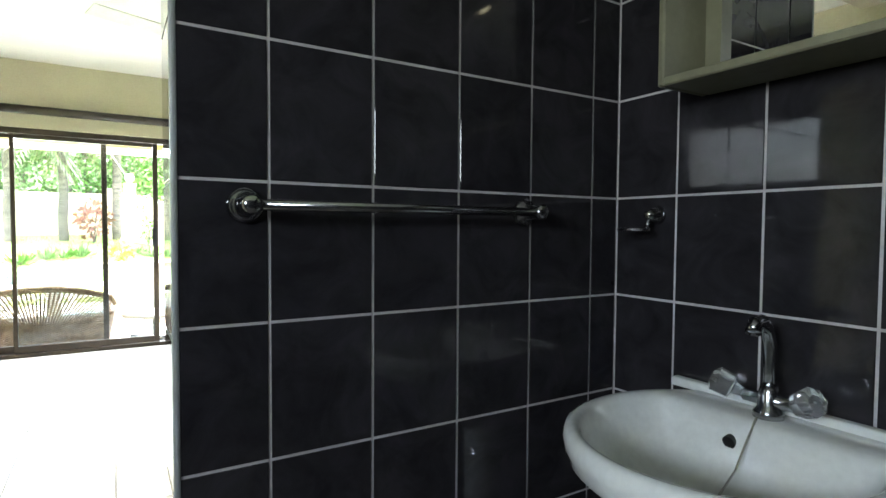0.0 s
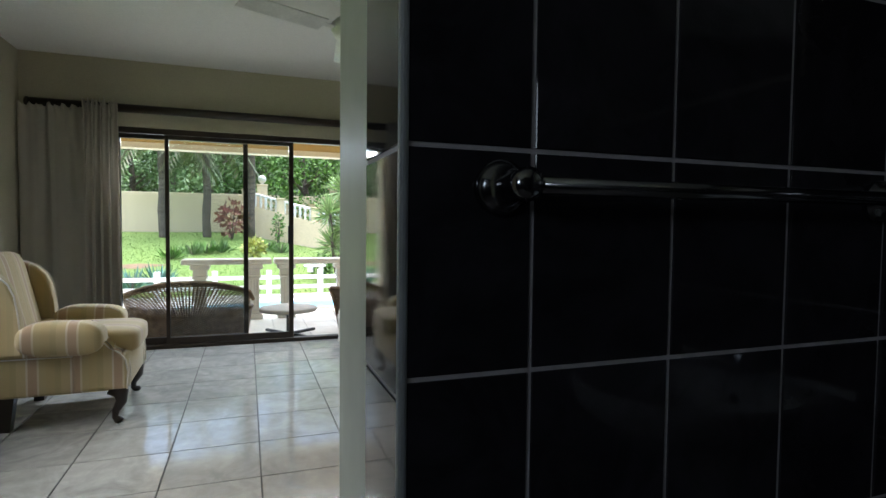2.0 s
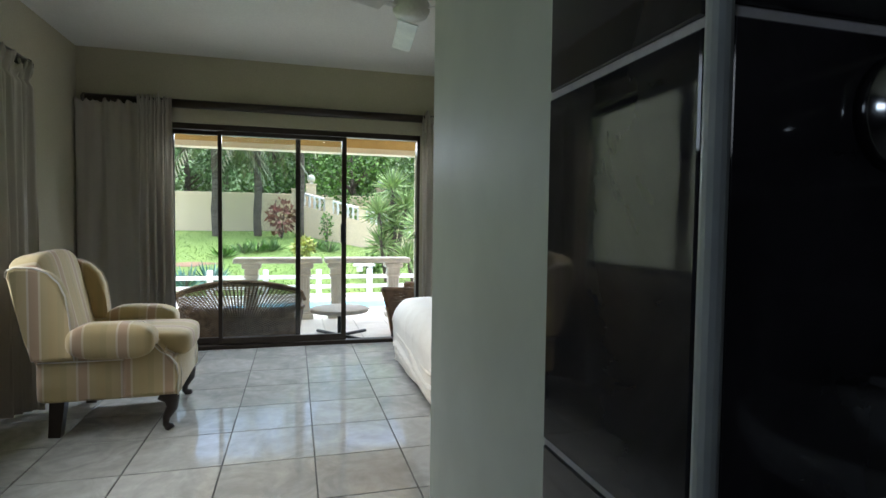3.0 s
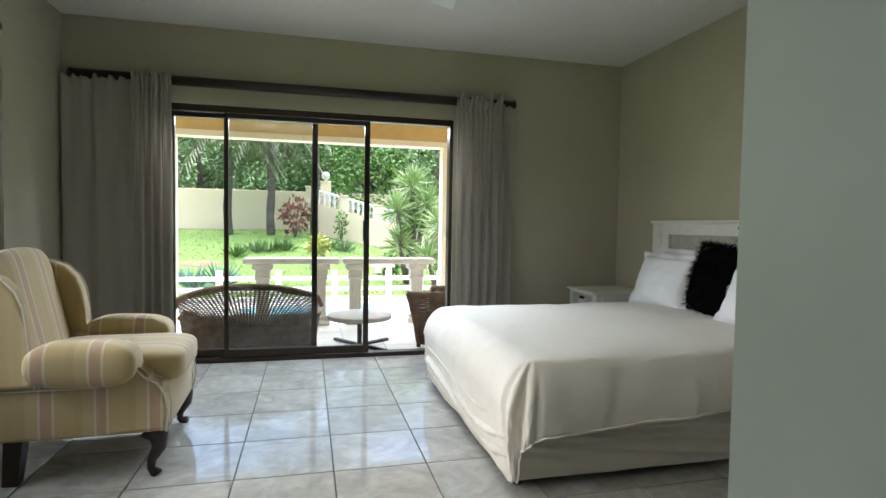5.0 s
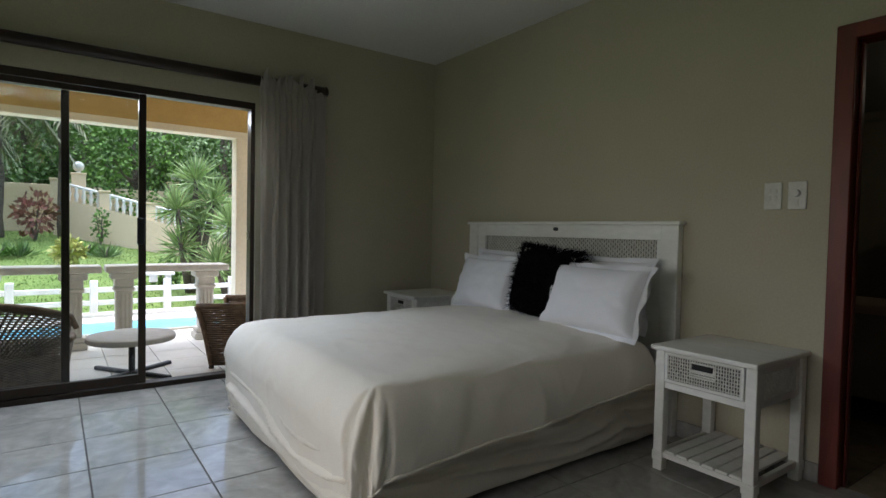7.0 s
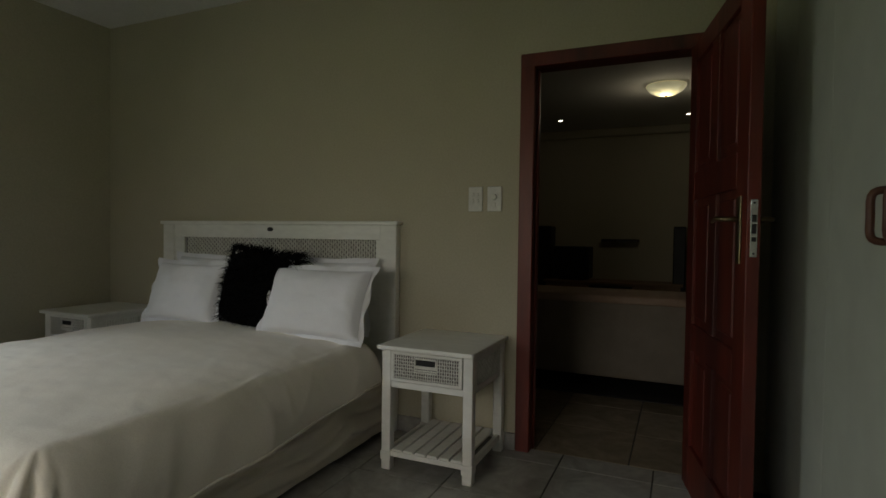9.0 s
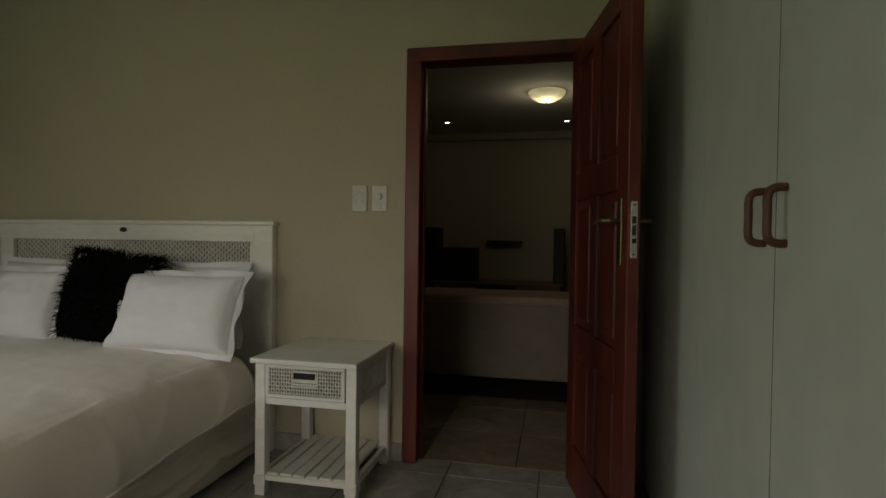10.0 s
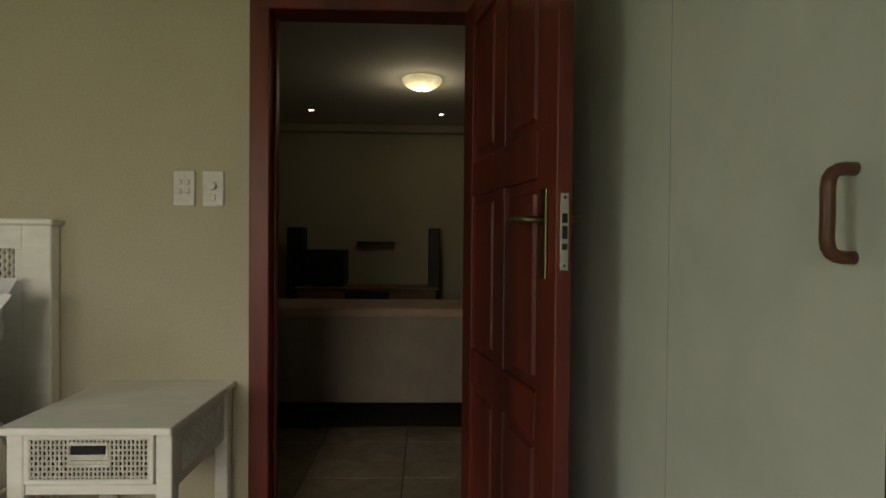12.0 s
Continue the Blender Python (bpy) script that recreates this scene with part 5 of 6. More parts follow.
def tub_chair(x, y, turn):
    """A round-backed wicker chair: one woven wall bent round the seat. It faces -x; origin on the ground under the seat."""
    ob = thing("wicker_chair", pose(x, y, PZ, 0, 0, turn), "brown wicker tub chair beside the low patio table", "chair")

    def wall(u, h):
        ang = math.pi * (u - 0.5)
        c, sn = max(0.0, math.cos(ang)) ** 0.5, sgn_pow(math.sin(ang), 0.5)
        high = 0.55 + 0.13 * max(0.0, math.cos(ang)) ** 1.6 - 0.045 * math.sin(2 * math.pi * abs(sn) ** 3) ** 2
        g = 0.8 + 0.2 * h ** 0.8
        flare = 0.03 * h ** 3
        return Vector(((-0.3 + 0.6 * c) * g - flare * (1 - c), (0.29 * g + flare) * sn, 0.03 + (high - 0.03) * h))
    b = bmesh.new()
    for k in range(27):
        h = 0.01 + 0.97 * k / 26
        tube(b, [wall(j / 60, h) + Vector((0, 0.005 * (1 if (j + k) % 2 else -1), 0)) for j in range(61)], 0.0105, 5)
    part("wall_weave", b, WICKER, ob, "dense horizontal weave", True, "stuff")
    b = bmesh.new()
    for k in range(37):
        tube(b, [wall(k / 36, j / 6) for j in range(7)], 0.0065, 5)
    part("wall_stakes", b, WICKER, ob, "", True, "stuff")
    for off, rad in ((0.0, 0.022), (0.02, 0.017)):
        b = bmesh.new()
        tube(b, [wall(j / 60, 1.0 - off) + Vector((0, 0, 0.004)) for j in range(61)], rad, 9)
        part("rim", b, WICKER, ob, "thick rolled rim", True)
    for u in (0.0, 1.0):
        b = bmesh.new()
        tube(b, [wall(u, j / 6) for j in range(7)], [0.022, 0.02, 0.02, 0.02, 0.022, 0.024, 0.026], 9)
        part("arm_post", b, WICKER, ob, "", True)
        p = wall(u, 0.0)
        b = bmesh.new()
        tube(b, [(p.x, p.y, 0.0), (p.x, p.y, 0.08)], 0.022, 9)
        part("foot", b, DARKWOOD, ob, "dark wooden foot", True)
    b = bmesh.new()
    blob(b, (0.25, 0.24, 0.05), 0.3, 0.35, pose(-0.02, 0, 0.31))
    part("seat", b, WICKER, ob, "", True)
    b = bmesh.new()
    tube(b, [(-0.27, -0.25, 0.28), (-0.27, 0.25, 0.28)], 0.02, 8)
    part("front_rail", b, WICKER, ob, "", True)
    return ob


tub_chair(1.56, 7.33, -35)

table = thing("patio_table", pose(0.64, 7.4, PZ), "low round white patio table on cross foot", "table")
b = bmesh.new()
lathe(b, [(0.29, 0.285), (0.32, 0.287), (0.325, 0.293), (0.325, 0.323), (0.32, 0.33), (0.29, 0.332)], 40)
part("tabletop", b, STONE, table, "", True)
b = bmesh.new()
tube(b, [(0, 0, 0.02), (0, 0, 0.286)], 0.025, 12)
part("pillar", b, BLACK, table, "", True)
for az in (36, 126):
    fo = part("foot_bar", boxes((-0.4, 0.4, -0.02, 0.02, 0.0, 0.03), bevel=0.006), BLACK, table)
    fo.matrix_local = pose(0, 0, 0 if az == 36 else 0.002, 0, 0, az)


def stone_bench(x0, x1, px, y):
    ob = thing("stone_console", pose(0, 0, 0), "pale cast stone slab on two fluted pedestals", "stone balustrade", group="stone slabs at the patio edge")
    b = boxes((x0, x1, y - 0.16, y + 0.16, 0.63, 0.7), bevel=0.018, seg=2)
    part("slab", b, STONE, ob)
    for x in px:
        ped = part("pedestal", boxes((x - 0.075, x + 0.075, y - 0.075, y + 0.075, PZ + 0.12, 0.44), bevel=0.004), STONE, ob)
        part("foot", boxes((x - 0.12, x + 0.12, y - 0.12, y + 0.12, PZ, PZ + 0.07), bevel=0.008), STONE, ped)
        part("plinth", boxes((x - 0.105, x + 0.105, y - 0.105, y + 0.105, PZ + 0.07, PZ + 0.12), bevel=0.012), STONE, ped)
        for k in range(4):
            xx = x - 0.055 + k * 0.0367
            part("flute", boxes((xx - 0.011, xx + 0.011, y - 0.083, y + 0.083, PZ + 0.16, 0.42), bevel=0.004), STONE, ped)
        part("collar", boxes((x - 0.095, x + 0.095, y - 0.095, y + 0.095, 0.44, 0.48), bevel=0.01), STONE, ped)
        part("neck", boxes((x - 0.085, x + 0.085, y - 0.085, y + 0.085, 0.48, 0.56), bevel=0.006), STONE, ped)
        part("capital", boxes((x - 0.12, x + 0.12, y - 0.12, y + 0.12, 0.56, 0.63), bevel=0.012), STONE, ped)
    return ob


stone_bench(-0.62, 0.505, (-0.4, 0.27), 8.72)
stone_bench(0.535, 1.7, (0.7, 1.48), 8.72)

# pool: a kidney-like basin with coping
b = bmesh.new()
pool_edge = [(0.75 + 1.5 * math.cos(a) * (1 + 0.08 * math.cos(2 * a)), 9.74 + 0.42 * math.sin(a), PZ + 0.012) for a in (2 * math.pi * k / 48 for k in range(48))]
rim_top = [b.verts.new(p) for p in pool_edge]
rim_low = [b.verts.new((p[0], p[1], PZ - 0.1)) for p in pool_edge]
b.faces.new(rim_top)
for k in range(48):
    b.faces.new((rim_low[k], rim_low[(k + 1) % 48], rim_top[(k + 1) % 48], rim_top[k]))
tagged(link_mesh("water", b, WATER), "clear blue swimming pool water", "pool", kind="structure")
b = bmesh.new()
tube(b, [Vector(p) + Vector((0, 0, 0.0)) for p in pool_edge + pool_edge[:1]], 0.016, 8)
tagged(link_mesh("pool_coping", b, STONE, True), "pale stone coping round the swimming pool", "coping", kind="structure")

fence = thing("fence", pose(0, 0, 0), "low white painted two-rail garden fence", "fence")
FYP = 10.85
posts = [-4.73 + 0.88 * k for k in range(14)]
for x in posts:
    part("post", boxes((x - 0.045, x + 0.045, FYP - 0.045, FYP + 0.045, PZ, 0.36), bevel=0.008), WHITEWASH, fence)
part("kerb", boxes((posts[0] - 0.2, posts[-1] + 0.2, FYP - 0.09, FYP + 0.07, PZ - 0.05, PZ + 0.05), bevel=0.012), WHITEWASH, fence, "white painted kerb under the posts")
for x0, x1 in zip(posts, posts[1:]):
    for z in (0.03, 0.2):
        part("fence_rail", boxes((x0 + 0.045, x1 - 0.045, FYP - 0.025, FYP + 0.025, z, z + 0.065), bevel=0.006), WHITEWASH, fence)

# ---- garden walls ----
b = boxes((-20, 0.62, 21.3, 21.5, 0.3, 2.2), (0.62, 40, 23.5, 23.7, 0.0, 2.3), bevel=0.01)
structure("boundary_wall", b, BOUNDARY, "peach plastered garden boundary wall", "wall")
W0, W1 = Vector((0.163, 20.6, 0)), Vector((6.823, 18.8, 0))
gate_wall = thing("stair_wall", pose(0, 0, 0), "peach plastered wall falling along garden steps", "garden wall")


def wall_top(q):
    return 1.83 - 1.74 * q


b = bmesh.new()


def stair_face(u, v):
    q = min(1, max(0, u))
    p = W0.lerp(W1, q)
    p.z = -0.2 + (wall_top(q) + 0.2) * v
    return p


sheet(b, 20, 1, stair_face)
sw = part("wall", b, BOUNDARY, gate_wall)
thicken(sw, 0.18, 1)
nb_posts = 6
for k in range(nb_posts + 1):
    q = k / nb_posts
    p = W0.lerp(W1, q)
    z = wall_top(q)
    h, w = 0.46, 0.24
    b = boxes((p.x - w / 2, p.x + w / 2, p.y - w / 2, p.y + w / 2, z - 0.1, z + h))
    box(b, p.x - w / 2 - 0.03, p.x + w / 2 + 0.03, p.y - w / 2 - 0.03, p.y + w / 2 + 0.03, z + h, z + h + 0.05, 0.01)
    part("pier", b, BOUNDARY, gate_wall)
    if k < nb_posts:
        p2 = W0.lerp(W1, (k + 1) / nb_posts)
        z2 = wall_top((k + 1) / nb_posts)
        b = bmesh.new()
        tube(b, [(p.x, p.y, z + 0.42), (p2.x, p2.y, z2 + 0.42)], 0.045, 6)
        part("coping_rail", b, WHITEWASH, gate_wall)
        for j in range(6):
            r = (j + 0.8) / 6.6
            pb = p.lerp(p2, r)
            zb = z + (z2 - z) * r
            b = bmesh.new()
            tube(b, [(pb.x, pb.y, zb), (pb.x, pb.y, zb + 0.08), (pb.x, pb.y, zb + 0.17), (pb.x, pb.y, zb + 0.3), (pb.x, pb.y, zb + 0.4)], [0.05, 0.035, 0.06, 0.032, 0.05], 8)
            part("baluster", b, WHITEWASH, gate_wall, "", True)
for x, y, z in ((0.695, 20.85, 2.54), (3.55, 23.6, 2.65)):
    g = thing("garden_lamp", pose(x, y, z), "white round globe garden lamp on a pier", "garden lamp", group="globe lamps on the garden wall")
    b = bmesh.new()
    lathe(b, [(0.06, 0), (0.05, 0.04), (0.05, 0.05)], 16)
    part("collar", b, WHITEWASH, g)
    b = bmesh.new()
    blob(b, (0.14, 0.14, 0.14), 1, 1, pose(0, 0, 0.18), 24, 14)
    part("globe", b, PLASTIC, g, "", True)

lamp_pier = thing("gate_pier", pose(0.695, 20.85, 0), "tall peach plastered pier behind the balustrade", "pier")
part("shaft", boxes((-0.17, 0.17, -0.15, 0.15, 0.3, 2.49), bevel=0.01), BOUNDARY, lamp_pier)
part("cap", boxes((-0.19, 0.19, -0.17, 0.17, 2.49, 2.54), bevel=0.012), BOUNDARY, lamp_pier)
back_pier = thing("gate_pier", pose(3.55, 23.6, 0), "peach plastered pier in the far garden wall", "pier")
part("shaft", boxes((-0.15, 0.15, -0.15, 0.15, 0.4, 2.6), bevel=0.01), BOUNDARY, back_pier)
part("cap", boxes((-0.19, 0.19, -0.19, 0.19, 2.6, 2.65), bevel=0.012), BOUNDARY, back_pier)

bird = thing("bird_table", pose(1.47, 11.05, 0), "small white bird table on a post by the fence", "bird table")
part("post", boxes((-0.04, 0.04, -0.04, 0.04, PZ - 0.05, 0.4), bevel=0.006), WHITEWASH, bird)
part("board", boxes((-0.3, 0.08, -0.09, 0.09, 0.4, 0.435), bevel=0.006), WHITEWASH, bird)
part("hanging_block", boxes((-0.24, -0.14, -0.05, 0.05, 0.3, 0.4), bevel=0.006), WHITEWASH, bird)

# ---- plants ----


def leaf_quad(b, p, d, n, length, width):
    d = d.normalized()
    s = d.cross(n)
    s = (s if s.length > 1e-4 else d.orthogonal()).normalized() * width
    v = [b.verts.new(q) for q in (p, p + d * length * 0.5 + s, p + d * length, p + d * length * 0.5 - s)]
    b.faces.new(v)


def rand_dir(rnd):
    return Vector((rnd.gauss(0, 1), rnd.gauss(0, 1), rnd.gauss(0, 1))).normalized()


def tree(x, y, z, height, spread, seed, mat, leaves=2600, size=0.22):
    rnd = random.Random(seed)
    ob = thing("tree", pose(x, y, z), "leafy green tree in the wood behind the wall", "tree", group="wood behind the garden")
    b = bmesh.new()
    tube(b, [(0, 0, -0.5), (0.1, 0, height * 0.3), (-0.05, 0.1, height * 0.6), (0, 0, height * 0.85)], [0.16, 0.12, 0.08, 0.03], 7)
    clumps = []
    for k in range(26):
        a, r = rnd.uniform(0, 6.28), spread * rnd.uniform(0.2, 1.0) ** 0.6
        c = Vector((r * math.cos(a), r * math.sin(a), height * rnd.uniform(0.12, 1.0)))
        c.x *= 1.1 - 0.5 * (c.z / height) ** 2
        clumps.append((c, rnd.uniform(0.45, 0.95)))
        if k % 3 == 0:
            tube(b, [(0, 0, max(0.3, c.z * 0.6)), c * 0.6 + Vector((0, 0, c.z * 0.2)), c], [0.05, 0.03, 0.012], 5)
    part("trunk", b, BARK, ob)
    b = bmesh.new()
    for k in range(leaves):
        c, r = clumps[k % len(clumps)]
        d = rand_dir(rnd)
        p = c + d * r * rnd.uniform(0.55, 1.05)
        leaf_quad(b, p, (d + rand_dir(rnd) * 0.8 - Vector((0, 0, 0.3))), rand_dir(rnd), size * rnd.uniform(0.6, 1.4), size * 0.32)
    part("crown", b, mat, ob)
    return ob


rnd = random.Random(11)
for k in range(26):
    x = -13 + 1.25 * k + rnd.uniform(-0.5, 0.5)
    row = k % 3
    tree(x, 24.0 + 1.9 * row + rnd.uniform(-0.5, 0.5), 1.2, (4.2, 5.6, 7.0)[row] * rnd.uniform(0.85, 1.15), 1.9, 100 + k, LEAF_LIGHT if rnd.random() < 0.22 else LEAF, 4200, 0.16)


def hill(u, v):
    x, y = -70 + 140 * u, 30 + 40 * v
    return (x, y, 0.5 + 15 * v ** 0.8 + 1.5 * noise.noise((x * 0.15, y * 0.15, 0)))


b = bmesh.new()
sheet(b, 70, 24, hill)
rnd = random.Random(4)
for k in range(26000):
    u, v = rnd.uniform(0.25, 0.75), rnd.uniform(0, 1) ** 1.6
    p = Vector(hill(u, v)) + Vector((rnd.gauss(0, 0.3), 0, rnd.uniform(-0.1, 1.1)))
    leaf_quad(b, p, rand_dir(rnd), rand_dir(rnd), 0.7 * rnd.uniform(0.6, 1.4), 0.22)
tagged(link_mesh("wooded_hill", b, LEAF), "dense dark green wooded hillside in the distance", "woodland", kind="stuff")


def palm(x, y, z, height, seed):
    rnd = random.Random(seed)
    ob = thing("palm_tree", pose(x, y, z), "tall palm with dark rough trunk on the lawn", "palm tree", group="palms on the lawn")
    b = bmesh.new()
    tube(b, [(0.02 * math.sin(k * 1.3 + seed), 0, -0.2 + (height + 0.2) * k / 12) for k in range(13)], [0.125 - 0.025 * k / 12 + 0.012 * (k % 2) for k in range(13)], 12)
    part("trunk", b, BARK, ob, "", True)
    b = bmesh.new()
    for k in range(26):
        az, el = 2.4 * k, rnd.uniform(-0.9, 0.7)
        pts = []
        for j in range(9):
            q = j / 8
            r = 1.9 * q * math.cos(el * (1 - q * 0.3))
            pts.append(Vector((r * math.cos(az), r * math.sin(az), height + 1.3 * q * math.sin(el) - 1.1 * q * q)))
        for p0, p1 in zip(pts, pts[1:]):
            d = (p1 - p0)
            for sd in (-1, 1):
                for q in (0.0, 0.33, 0.66):
                    side = d.cross(Vector((0, 0, 1))).normalized() * sd
                    leaf_quad(b, p0 + d * q, side * 0.8 + d.normalized() * 0.6 - Vector((0, 0, 0.55)), Vector((0, 0, 1)), 0.5, 0.022)
    part("crown", b, LEAF_DRY, ob, "drooping grey-green fronds", kind="stuff")
    return ob


for x, y, h, s in ((-2.24, 19.5, 3.95, 1), (-1.0, 19.6, 4.15, 2), (0.33, 19.8, 7.0, 3)):
    palm(x, y, lawn_z(x, y), h, s)


def yucca(x, y, z, heads, seed, label):
    rnd = random.Random(seed)
    ob = thing("yucca", pose(x, y, z), label, "yucca", group="yuccas by the patio")
    for hx, hy, hz in heads:
        b = bmesh.new()
        tube(b, [(0, 0, -0.1), (hx * 0.6, hy * 0.6, hz * 0.5), (hx, hy, hz)], [0.07, 0.055, 0.04], 8)
        part("stem", b, BARK, ob, "", True)
    for hx, hy, hz in heads:
        b = bmesh.new()
        for k in range(190):
            el = rnd.uniform(-0.75, 1.5)
            az = rnd.uniform(0, 6.28)
            d = Vector((math.cos(az) * math.cos(el), math.sin(az) * math.cos(el), math.sin(el)))
            leaf_quad(b, Vector((hx, hy, hz + rnd.uniform(-0.12, 0.05))), d, rand_dir(rnd), rnd.uniform(0.34, 0.55), 0.015)
        part("leaf_head", b, LEAF_YUCCA, ob, "", kind="stuff")
    return ob


yucca(2.05, 12.5, lawn_z(2.05, 12.5), ((-0.22, 0, 1.45), (0.1, 0.1, 2.0), (0.34, -0.1, 1.6), (-0.15, 0, 0.8), (0.15, 0.0, 1.2)), 3, "tall branching green yucca beside the fence")
yucca(2.5, 11.7, lawn_z(2.5, 11.7), ((0, 0, 1.25), (-0.2, 0, 0.6), (0.2, 0.1, 0.8)), 8, "shorter green yucca beside the fence")


def shrub(name, x, y, r, h, mat, count, size, seed, label, category, long=False, group=""):
    rnd = random.Random(seed)
    ob = thing(name, pose(x, y, lawn_z(x, y)), label, category, group)
    b = bmesh.new()
    for k in range(5):
        a = k * 1.26
        tube(b, [(0, 0, -0.05), (r * 0.3 * math.cos(a), r * 0.3 * math.sin(a), h * 0.5), (r * 0.6 * math.cos(a), r * 0.6 * math.sin(a), h * 0.8)], [0.02, 0.014, 0.006], 5)
    part("stems", b, BARK, ob)
    b = bmesh.new()
    for _ in range(count):
        if long:
            az, el = rnd.uniform(0, 6.28), rnd.uniform(0.3, 1.45)
            q = rnd.uniform(0, 0.6)
            leaf_quad(b, Vector((r * q * math.cos(az), r * q * math.sin(az), 0)), Vector((math.cos(az) * math.cos(el), math.sin(az) * math.cos(el), math.sin(el))), rand_dir(rnd), size * rnd.uniform(0.6, 1.2), size * 0.05)
        else:
            d = rand_dir(rnd)
            q = rnd.uniform(0.35, 1.0)
            leaf_quad(b, Vector((d.x * r * q, d.y * r * q, h * 0.55 + d.z * h * 0.45 * q)), d + rand_dir(rnd) * 0.7, rand_dir(rnd), size * rnd.uniform(0.6, 1.3), size * 0.3)
    part("leaves", b, mat, ob, kind="stuff")
    return ob


shrub("red_shrub", -0.25, 19.0, 0.46, 1.2, LEAF_RED, 270, 0.17, 1, "dark red leafy shrub against the wall", "shrub")
shrub("yellow_shrub", 0.36, 15.0, 0.24, 0.55, LEAF_YELLOW, 380, 0.12, 2, "bright yellow variegated shrub on the lawn", "shrub")
shrub("low_shrub", 1.75, 13.2, 0.3, 0.45, LEAF_LIGHT, 300, 0.12, 6, "small green shrub by the fence", "shrub")
shrub("creeper", 1.15, 19.6, 0.2, 1.0, LEAF_LIGHT, 140, 0.12, 9, "thin green creeper against the stair wall", "shrub")
for i, (x, y) in enumerate(((-1.5, 15.2), (-1.1, 15.8), (-0.8, 16.0), (-0.45, 16.2), (0.75, 17.2), (1.1, 17.0))):
    shrub("agapanthus", x, y, 0.28, 0.3, LEAF if i % 2 else LEAF_LIGHT, 80, 0.36, 20 + i, "dark green strappy clump on the lawn", "plant", True, "strappy clumps on the lawn")
for i, (x, y) in enumerate(((-1.78, 12.0), (-1.36, 12.2))):
    shrub("agave", x, y, 0.2, 0.3, LEAF_BLUE, 60, 0.42, 40 + i, "blue-green agave rosette near the fence", "plant", True, "agaves near the fence")
for i, (x, s) in enumerate(((-3.4, 0.35), (-2.0, 0.3), (-0.9, 0.35), (-0.3, 0.3))):
    shrub("wall_plant", x, 22.0, s, 0.9, LEAF_LIGHT, 200, 0.16, 60 + i, "pale green plant behind the boundary wall", "shrub", group="plants behind the wall")
b = bmesh.new()
soil_pts = [(-2.3 + 0.8 * math.cos(a) * (1 + 0.25 * math.sin(3 * a)), 14.3 + 0.26 * math.sin(a) * (1 + 0.3 * math.cos(5 * a))) for a in (2 * math.pi * k / 20 for k in range(20))]
b.faces.new([b.verts.new((x, y, lawn_z(x, y) + 0.012)) for x, y in soil_pts])
bmesh.ops.triangulate(b, faces=b.faces[:])
tagged(link_mesh("soil_patch", b, SOIL), "bare reddish soil patch in the lawn", "soil", kind="structure")

# grass blades over the near lawn
rnd = random.Random(77)
b = bmesh.new()
for _ in range(22000):
    y = 11.4 + 9.6 * rnd.random() ** 1.15
    x = rnd.uniform(-1, 1) * (1.6 + 0.32 * (y - 6)) + 0.1 * (y - 6)
    if (x + 2.3) ** 2 / 0.62 + (y - 14.3) ** 2 / 0.24 < 1:
        continue
    leaf_quad(b, Vector((x, y, lawn_z(x, y) - 0.005)), Vector((rnd.gauss(0, 0.5), rnd.gauss(0, 0.5), 1)), rand_dir(rnd), rnd.uniform(0.025, 0.055), 0.007)
tagged(link_mesh("grass", b, LEAF_GRASS), "short uneven green grass on the lawn", "grass", kind="stuff")

# ---- tiles ----


def tile_mesh(name, sx, sy, sz, bevel, mat):
    b = boxes((0, sx, 0, sy, 0, sz))
    top = [e for e in b.edges if all(abs(v.co.z - sz) < 1e-6 for v in e.verts)]
    bmesh.ops.bevel(b, geom=top, offset=bevel, segments=1, affect="EDGES")
    me = bpy.data.meshes.new(name)
    b.to_mesh(me)
    b.free()
    me.materials.append(mat)
    return me


def lay(name, parent, m, sx, sy, sz, bevel, mat, cache):
    key = (round(sx, 3), round(sy, 3), mat.name)
    if key not in cache:
        cache[key] = tile_mesh(name, sx, sy, sz, bevel, mat)
    ob = new(name, cache[key])
    ob.parent = parent
    ob.matrix_local = m
    return ob


def spans(lo, hi, start, pitch):
    """Cuts lo..hi at start + n * pitch."""
    n = math.ceil((lo - start) / pitch - 1e-6)
    cuts = [lo]
    while start + n * pitch < hi - 1e-6:
        if start + n * pitch > lo + 0.005:
            cuts.append(start + n * pitch)
        n += 1
    cuts.append(hi)
    return list(zip(cuts, cuts[1:]))


cache = {}
jit = random.Random(3)
PITCH, G = 0.432, 0.003
for x0, x1 in spans(XL, 3.0, 0.245, PITCH):
    for y0, y1 in spans(1.61, YF + 0.02, 4.334, PITCH):
        if x1 - x0 < 0.02 or y1 - y0 < 0.02:
            continue
        m = pose(x0 + G, y0 + G, -0.010) @ pose(0, 0, 0, jit.gauss(0, 0.03), jit.gauss(0, 0.03), 0)
        lay("floor_tile", floor, m, x1 - x0 - 2 * G, y1 - y0 - 2 * G, 0.010, 0.0015, FTILE, cache)

for x0, x1 in spans(3.0, 5.3, 3.925, 0.465):
    for y0, y1 in spans(1.4, 4.6, 2.722, 0.47):
        m = pose(x0 + G, y0 + G, -0.010) @ pose(0, 0, 0, jit.gauss(0, 0.03), jit.gauss(0, 0.03), 0)
        lay("floor_tile", floor, m, x1 - x0 - 2 * G, y1 - y0 - 2 * G, 0.010, 0.0015, FTILE_BROWN, cache)

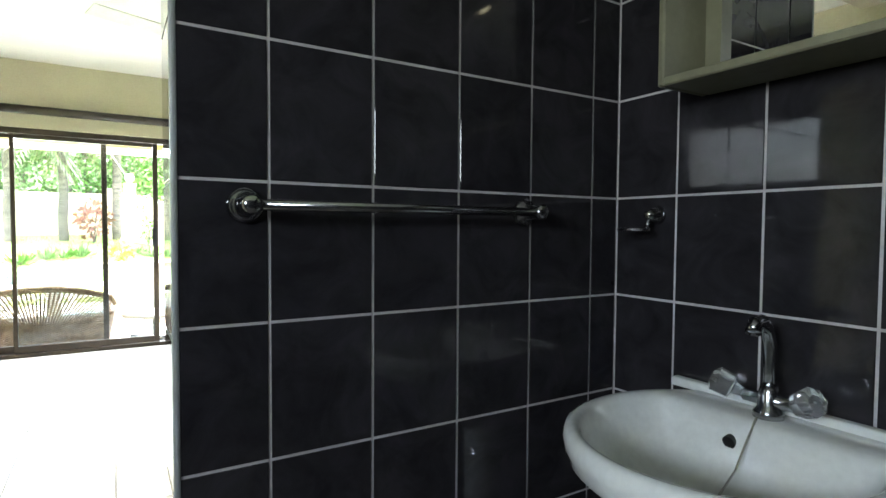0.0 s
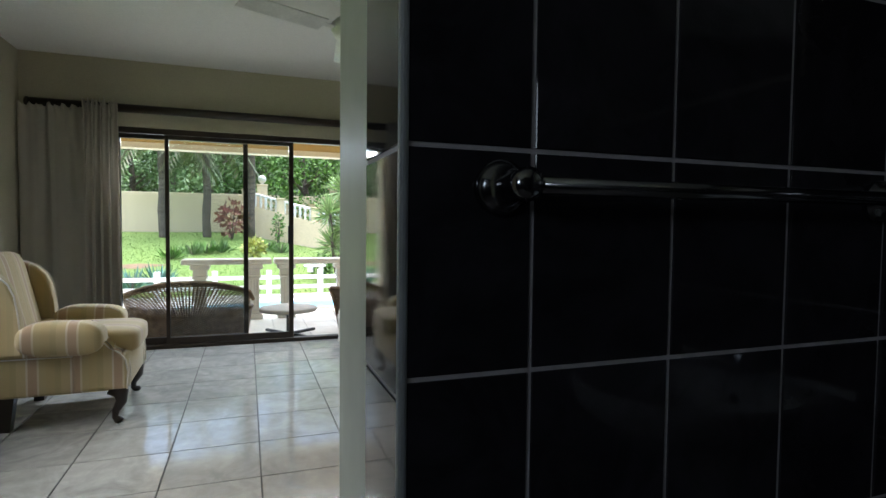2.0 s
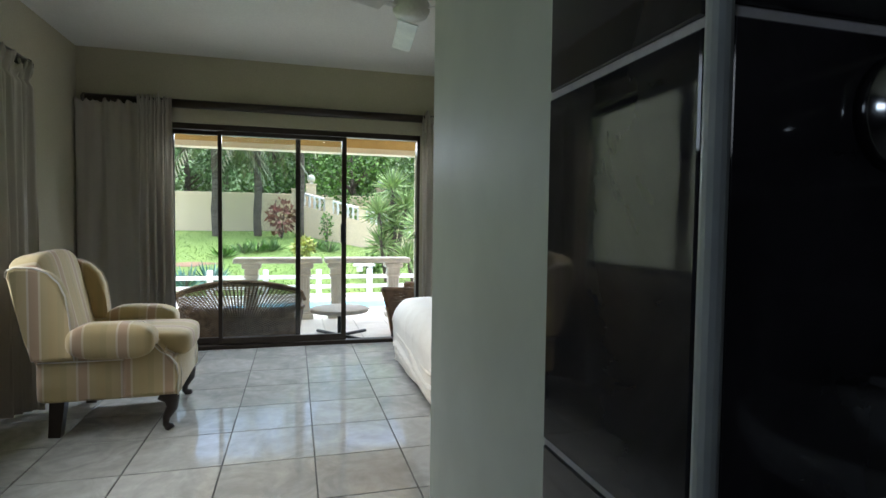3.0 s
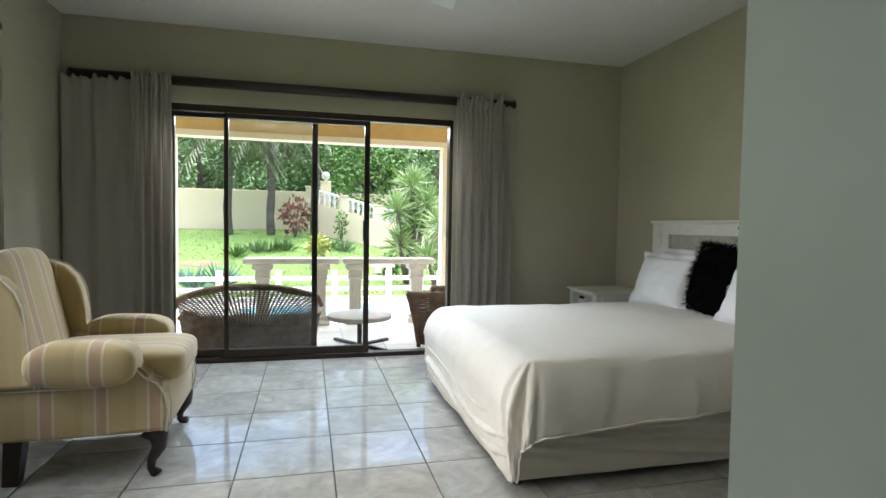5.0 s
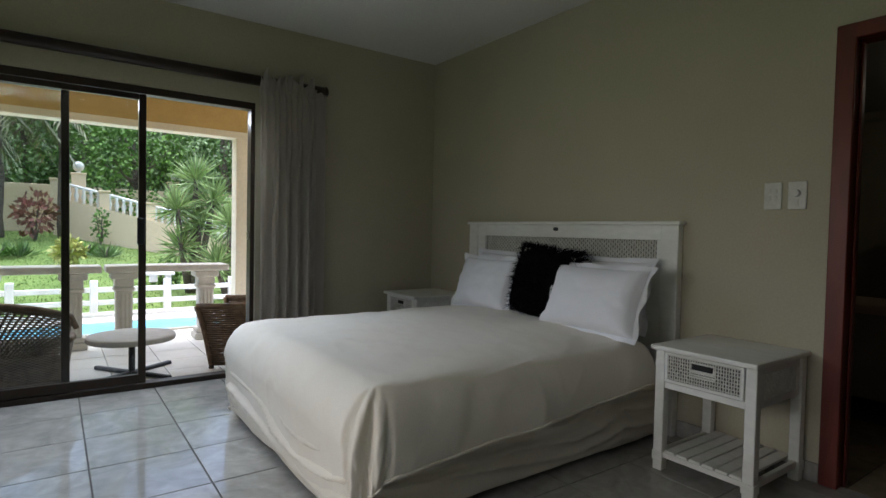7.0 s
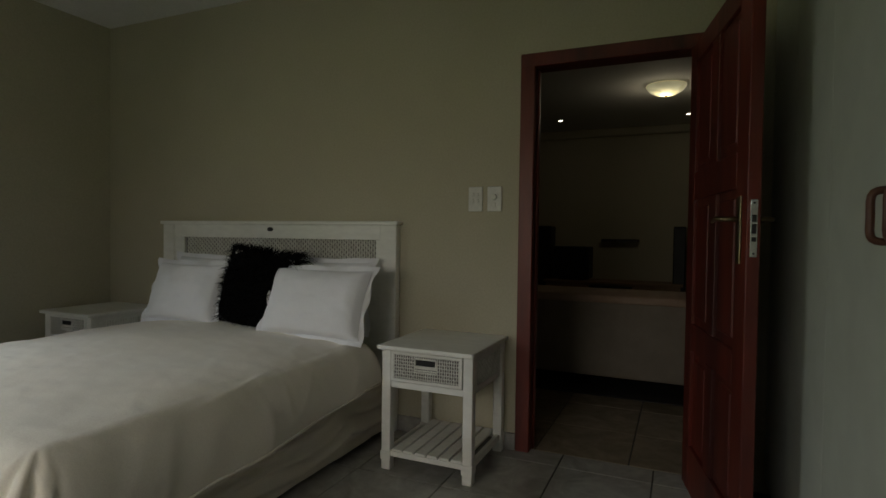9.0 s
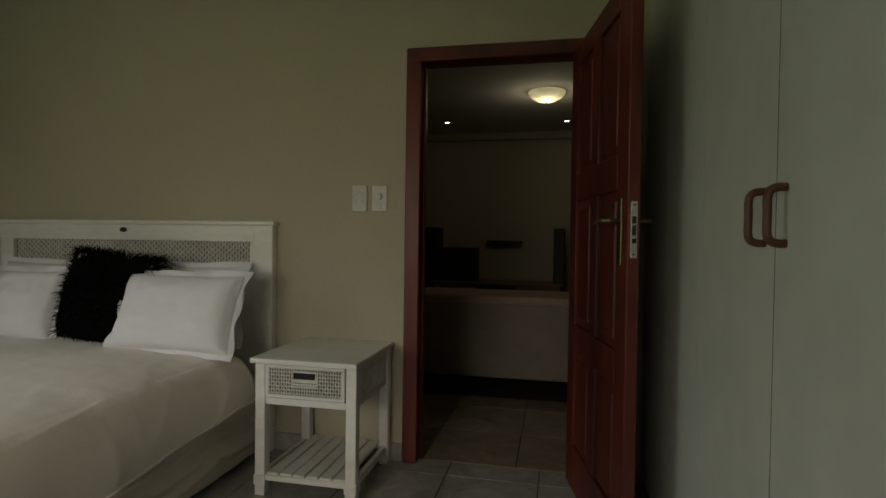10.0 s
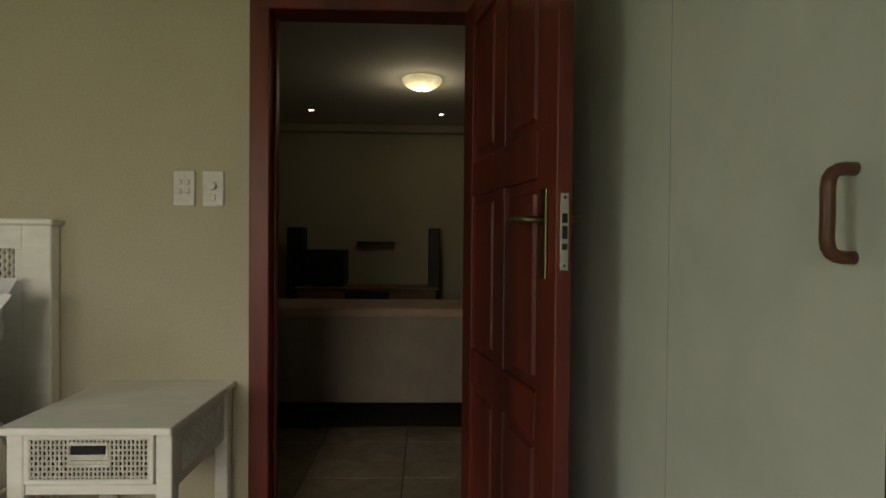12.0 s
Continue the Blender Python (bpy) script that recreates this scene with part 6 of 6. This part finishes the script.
# bathroom walls: a grout bed with tiles proud of it
ZT0, ZP, XP = 1.26, 0.2435, 0.1945
tw = structure("tile_bed_towel_wall", boxes((TX + 0.004, BX + 0.012, TY + 0.0025, TY + 0.012, 0, ZC - 0.12), (TX + 0.0025, TX + 0.012, TY + 0.012, TEND - 0.001, 0, ZC)), GROUT_B, "white grouted tile bed on bathroom wall", "wall")
bw = structure("tile_bed_basin_wall", boxes((BX + 0.0025, BX + 0.012, -1.05, TY + 0.0025, 0, ZC - 0.12)), GROUT_B, "white grouted tile bed behind basin", "wall")
sw_wall = structure("tile_bed_south_wall", boxes((XL, BX + 0.0025, -1.05, -1.04, 0, ZC - 0.12)), GROUT_B, "white grouted tile bed on bathroom wall", "wall")
ww = structure("tile_bed_window_wall", boxes((XL, XL + 0.01, -1.04, -0.52, 0, ZC - 0.12), (XL, XL + 0.01, 0.52, TY + 0.01, 0, ZC - 0.12), (XL, XL + 0.01, -0.52, 0.52, 0, 1.48), (XL, XL + 0.01, -0.52, 0.52, 2.02, ZC - 0.12)), GROUT_B, "white grouted tile bed round the bathroom window", "wall")
GB = 0.0029
for z0, z1 in [p for lo, hi in ((0.0, 1.48), (1.48, 2.02), (2.02, ZC - 0.12)) for p in spans(lo, hi, ZT0, ZP)]:
    for y0, y1 in [p for lo, hi in ((-1.04, -0.52), (-0.52, 0.52), (0.52, TY)) for p in spans(lo, hi, 0.1, XP)]:
        if -0.53 < y0 < 0.51 and 1.47 < z0 < 2.01 or z1 - z0 < 0.02 or y1 - y0 < 0.02:
            continue
        m = Matrix(((0, 0, 1, XL + 0.009), (1, 0, 0, y0 + GB), (0, 1, 0, z0 + GB), (0, 0, 0, 1)))
        lay("wall_tile", ww, m, y1 - y0 - 2 * GB, z1 - z0 - 2 * GB, 0.004, 0.001, BTILE, cache)
for z0, z1 in spans(0.0, ZC - 0.12, ZT0, ZP):
    for x0, x1 in spans(TX + 0.006, BX, 0.484, XP):
        m = Matrix(((1, 0, 0, x0 + GB), (0, 0, -1, TY + 0.004), (0, 1, 0, z0 + GB), (0, 0, 0, 1)))
        lay("wall_tile", tw, m, x1 - x0 - 2 * GB, z1 - z0 - 2 * GB, 0.004, 0.001, BTILE, cache)
    for y0, y1 in spans(-1.04, TY, 1.207, 0.1955):
        m = Matrix(((0, 0, -1, BX + 0.004), (-1, 0, 0, y1 - GB), (0, 1, 0, z0 + GB), (0, 0, 0, 1)))
        lay("wall_tile", bw, m, y1 - y0 - 2 * GB, z1 - z0 - 2 * GB, 0.004, 0.001, BTILE, cache)
    for x0, x1 in spans(XL, BX, 0.484, XP):
        m = Matrix(((-1, 0, 0, x1 - GB), (0, 0, 1, -1.041), (0, 1, 0, z0 + GB), (0, 0, 0, 1)))
        lay("wall_tile", sw_wall, m, x1 - x0 - 2 * GB, z1 - z0 - 2 * GB, 0.004, 0.001, BTILE, cache)
for z0, z1 in spans(0.0, ZC, 1.257, 0.262):
    m = Matrix(((0, 0, -1, TX + 0.004), (-1, 0, 0, TEND - GB), (0, 1, 0, z0 + GB), (0, 0, 0, 1)))
    lay("wall_tile", tw, m, TEND - TY - 0.008 - 2 * GB, z1 - z0 - 2 * GB, 0.004, 0.001, BTILE, cache)
structure("trim", boxes((TX - 0.002, TX + 0.009, TY - 0.002, TY + 0.009, 0, ZC - 0.12), bevel=0.004, seg=2), TRIM, "white plastic tile corner trim", "trim")

# patio tiles
for x0, x1 in spans(-2.4, 3.6, 0.1, 0.4):
    for y0, y1 in spans(YF + 0.23, 10.75, 7.0, 0.4):
        lay("paving_tile", patio, pose(x0 + 0.003, y0 + 0.003, PZ - 0.009), x1 - x0 - 0.006, y1 - y0 - 0.006, 0.009, 0.002, PATIO, cache)
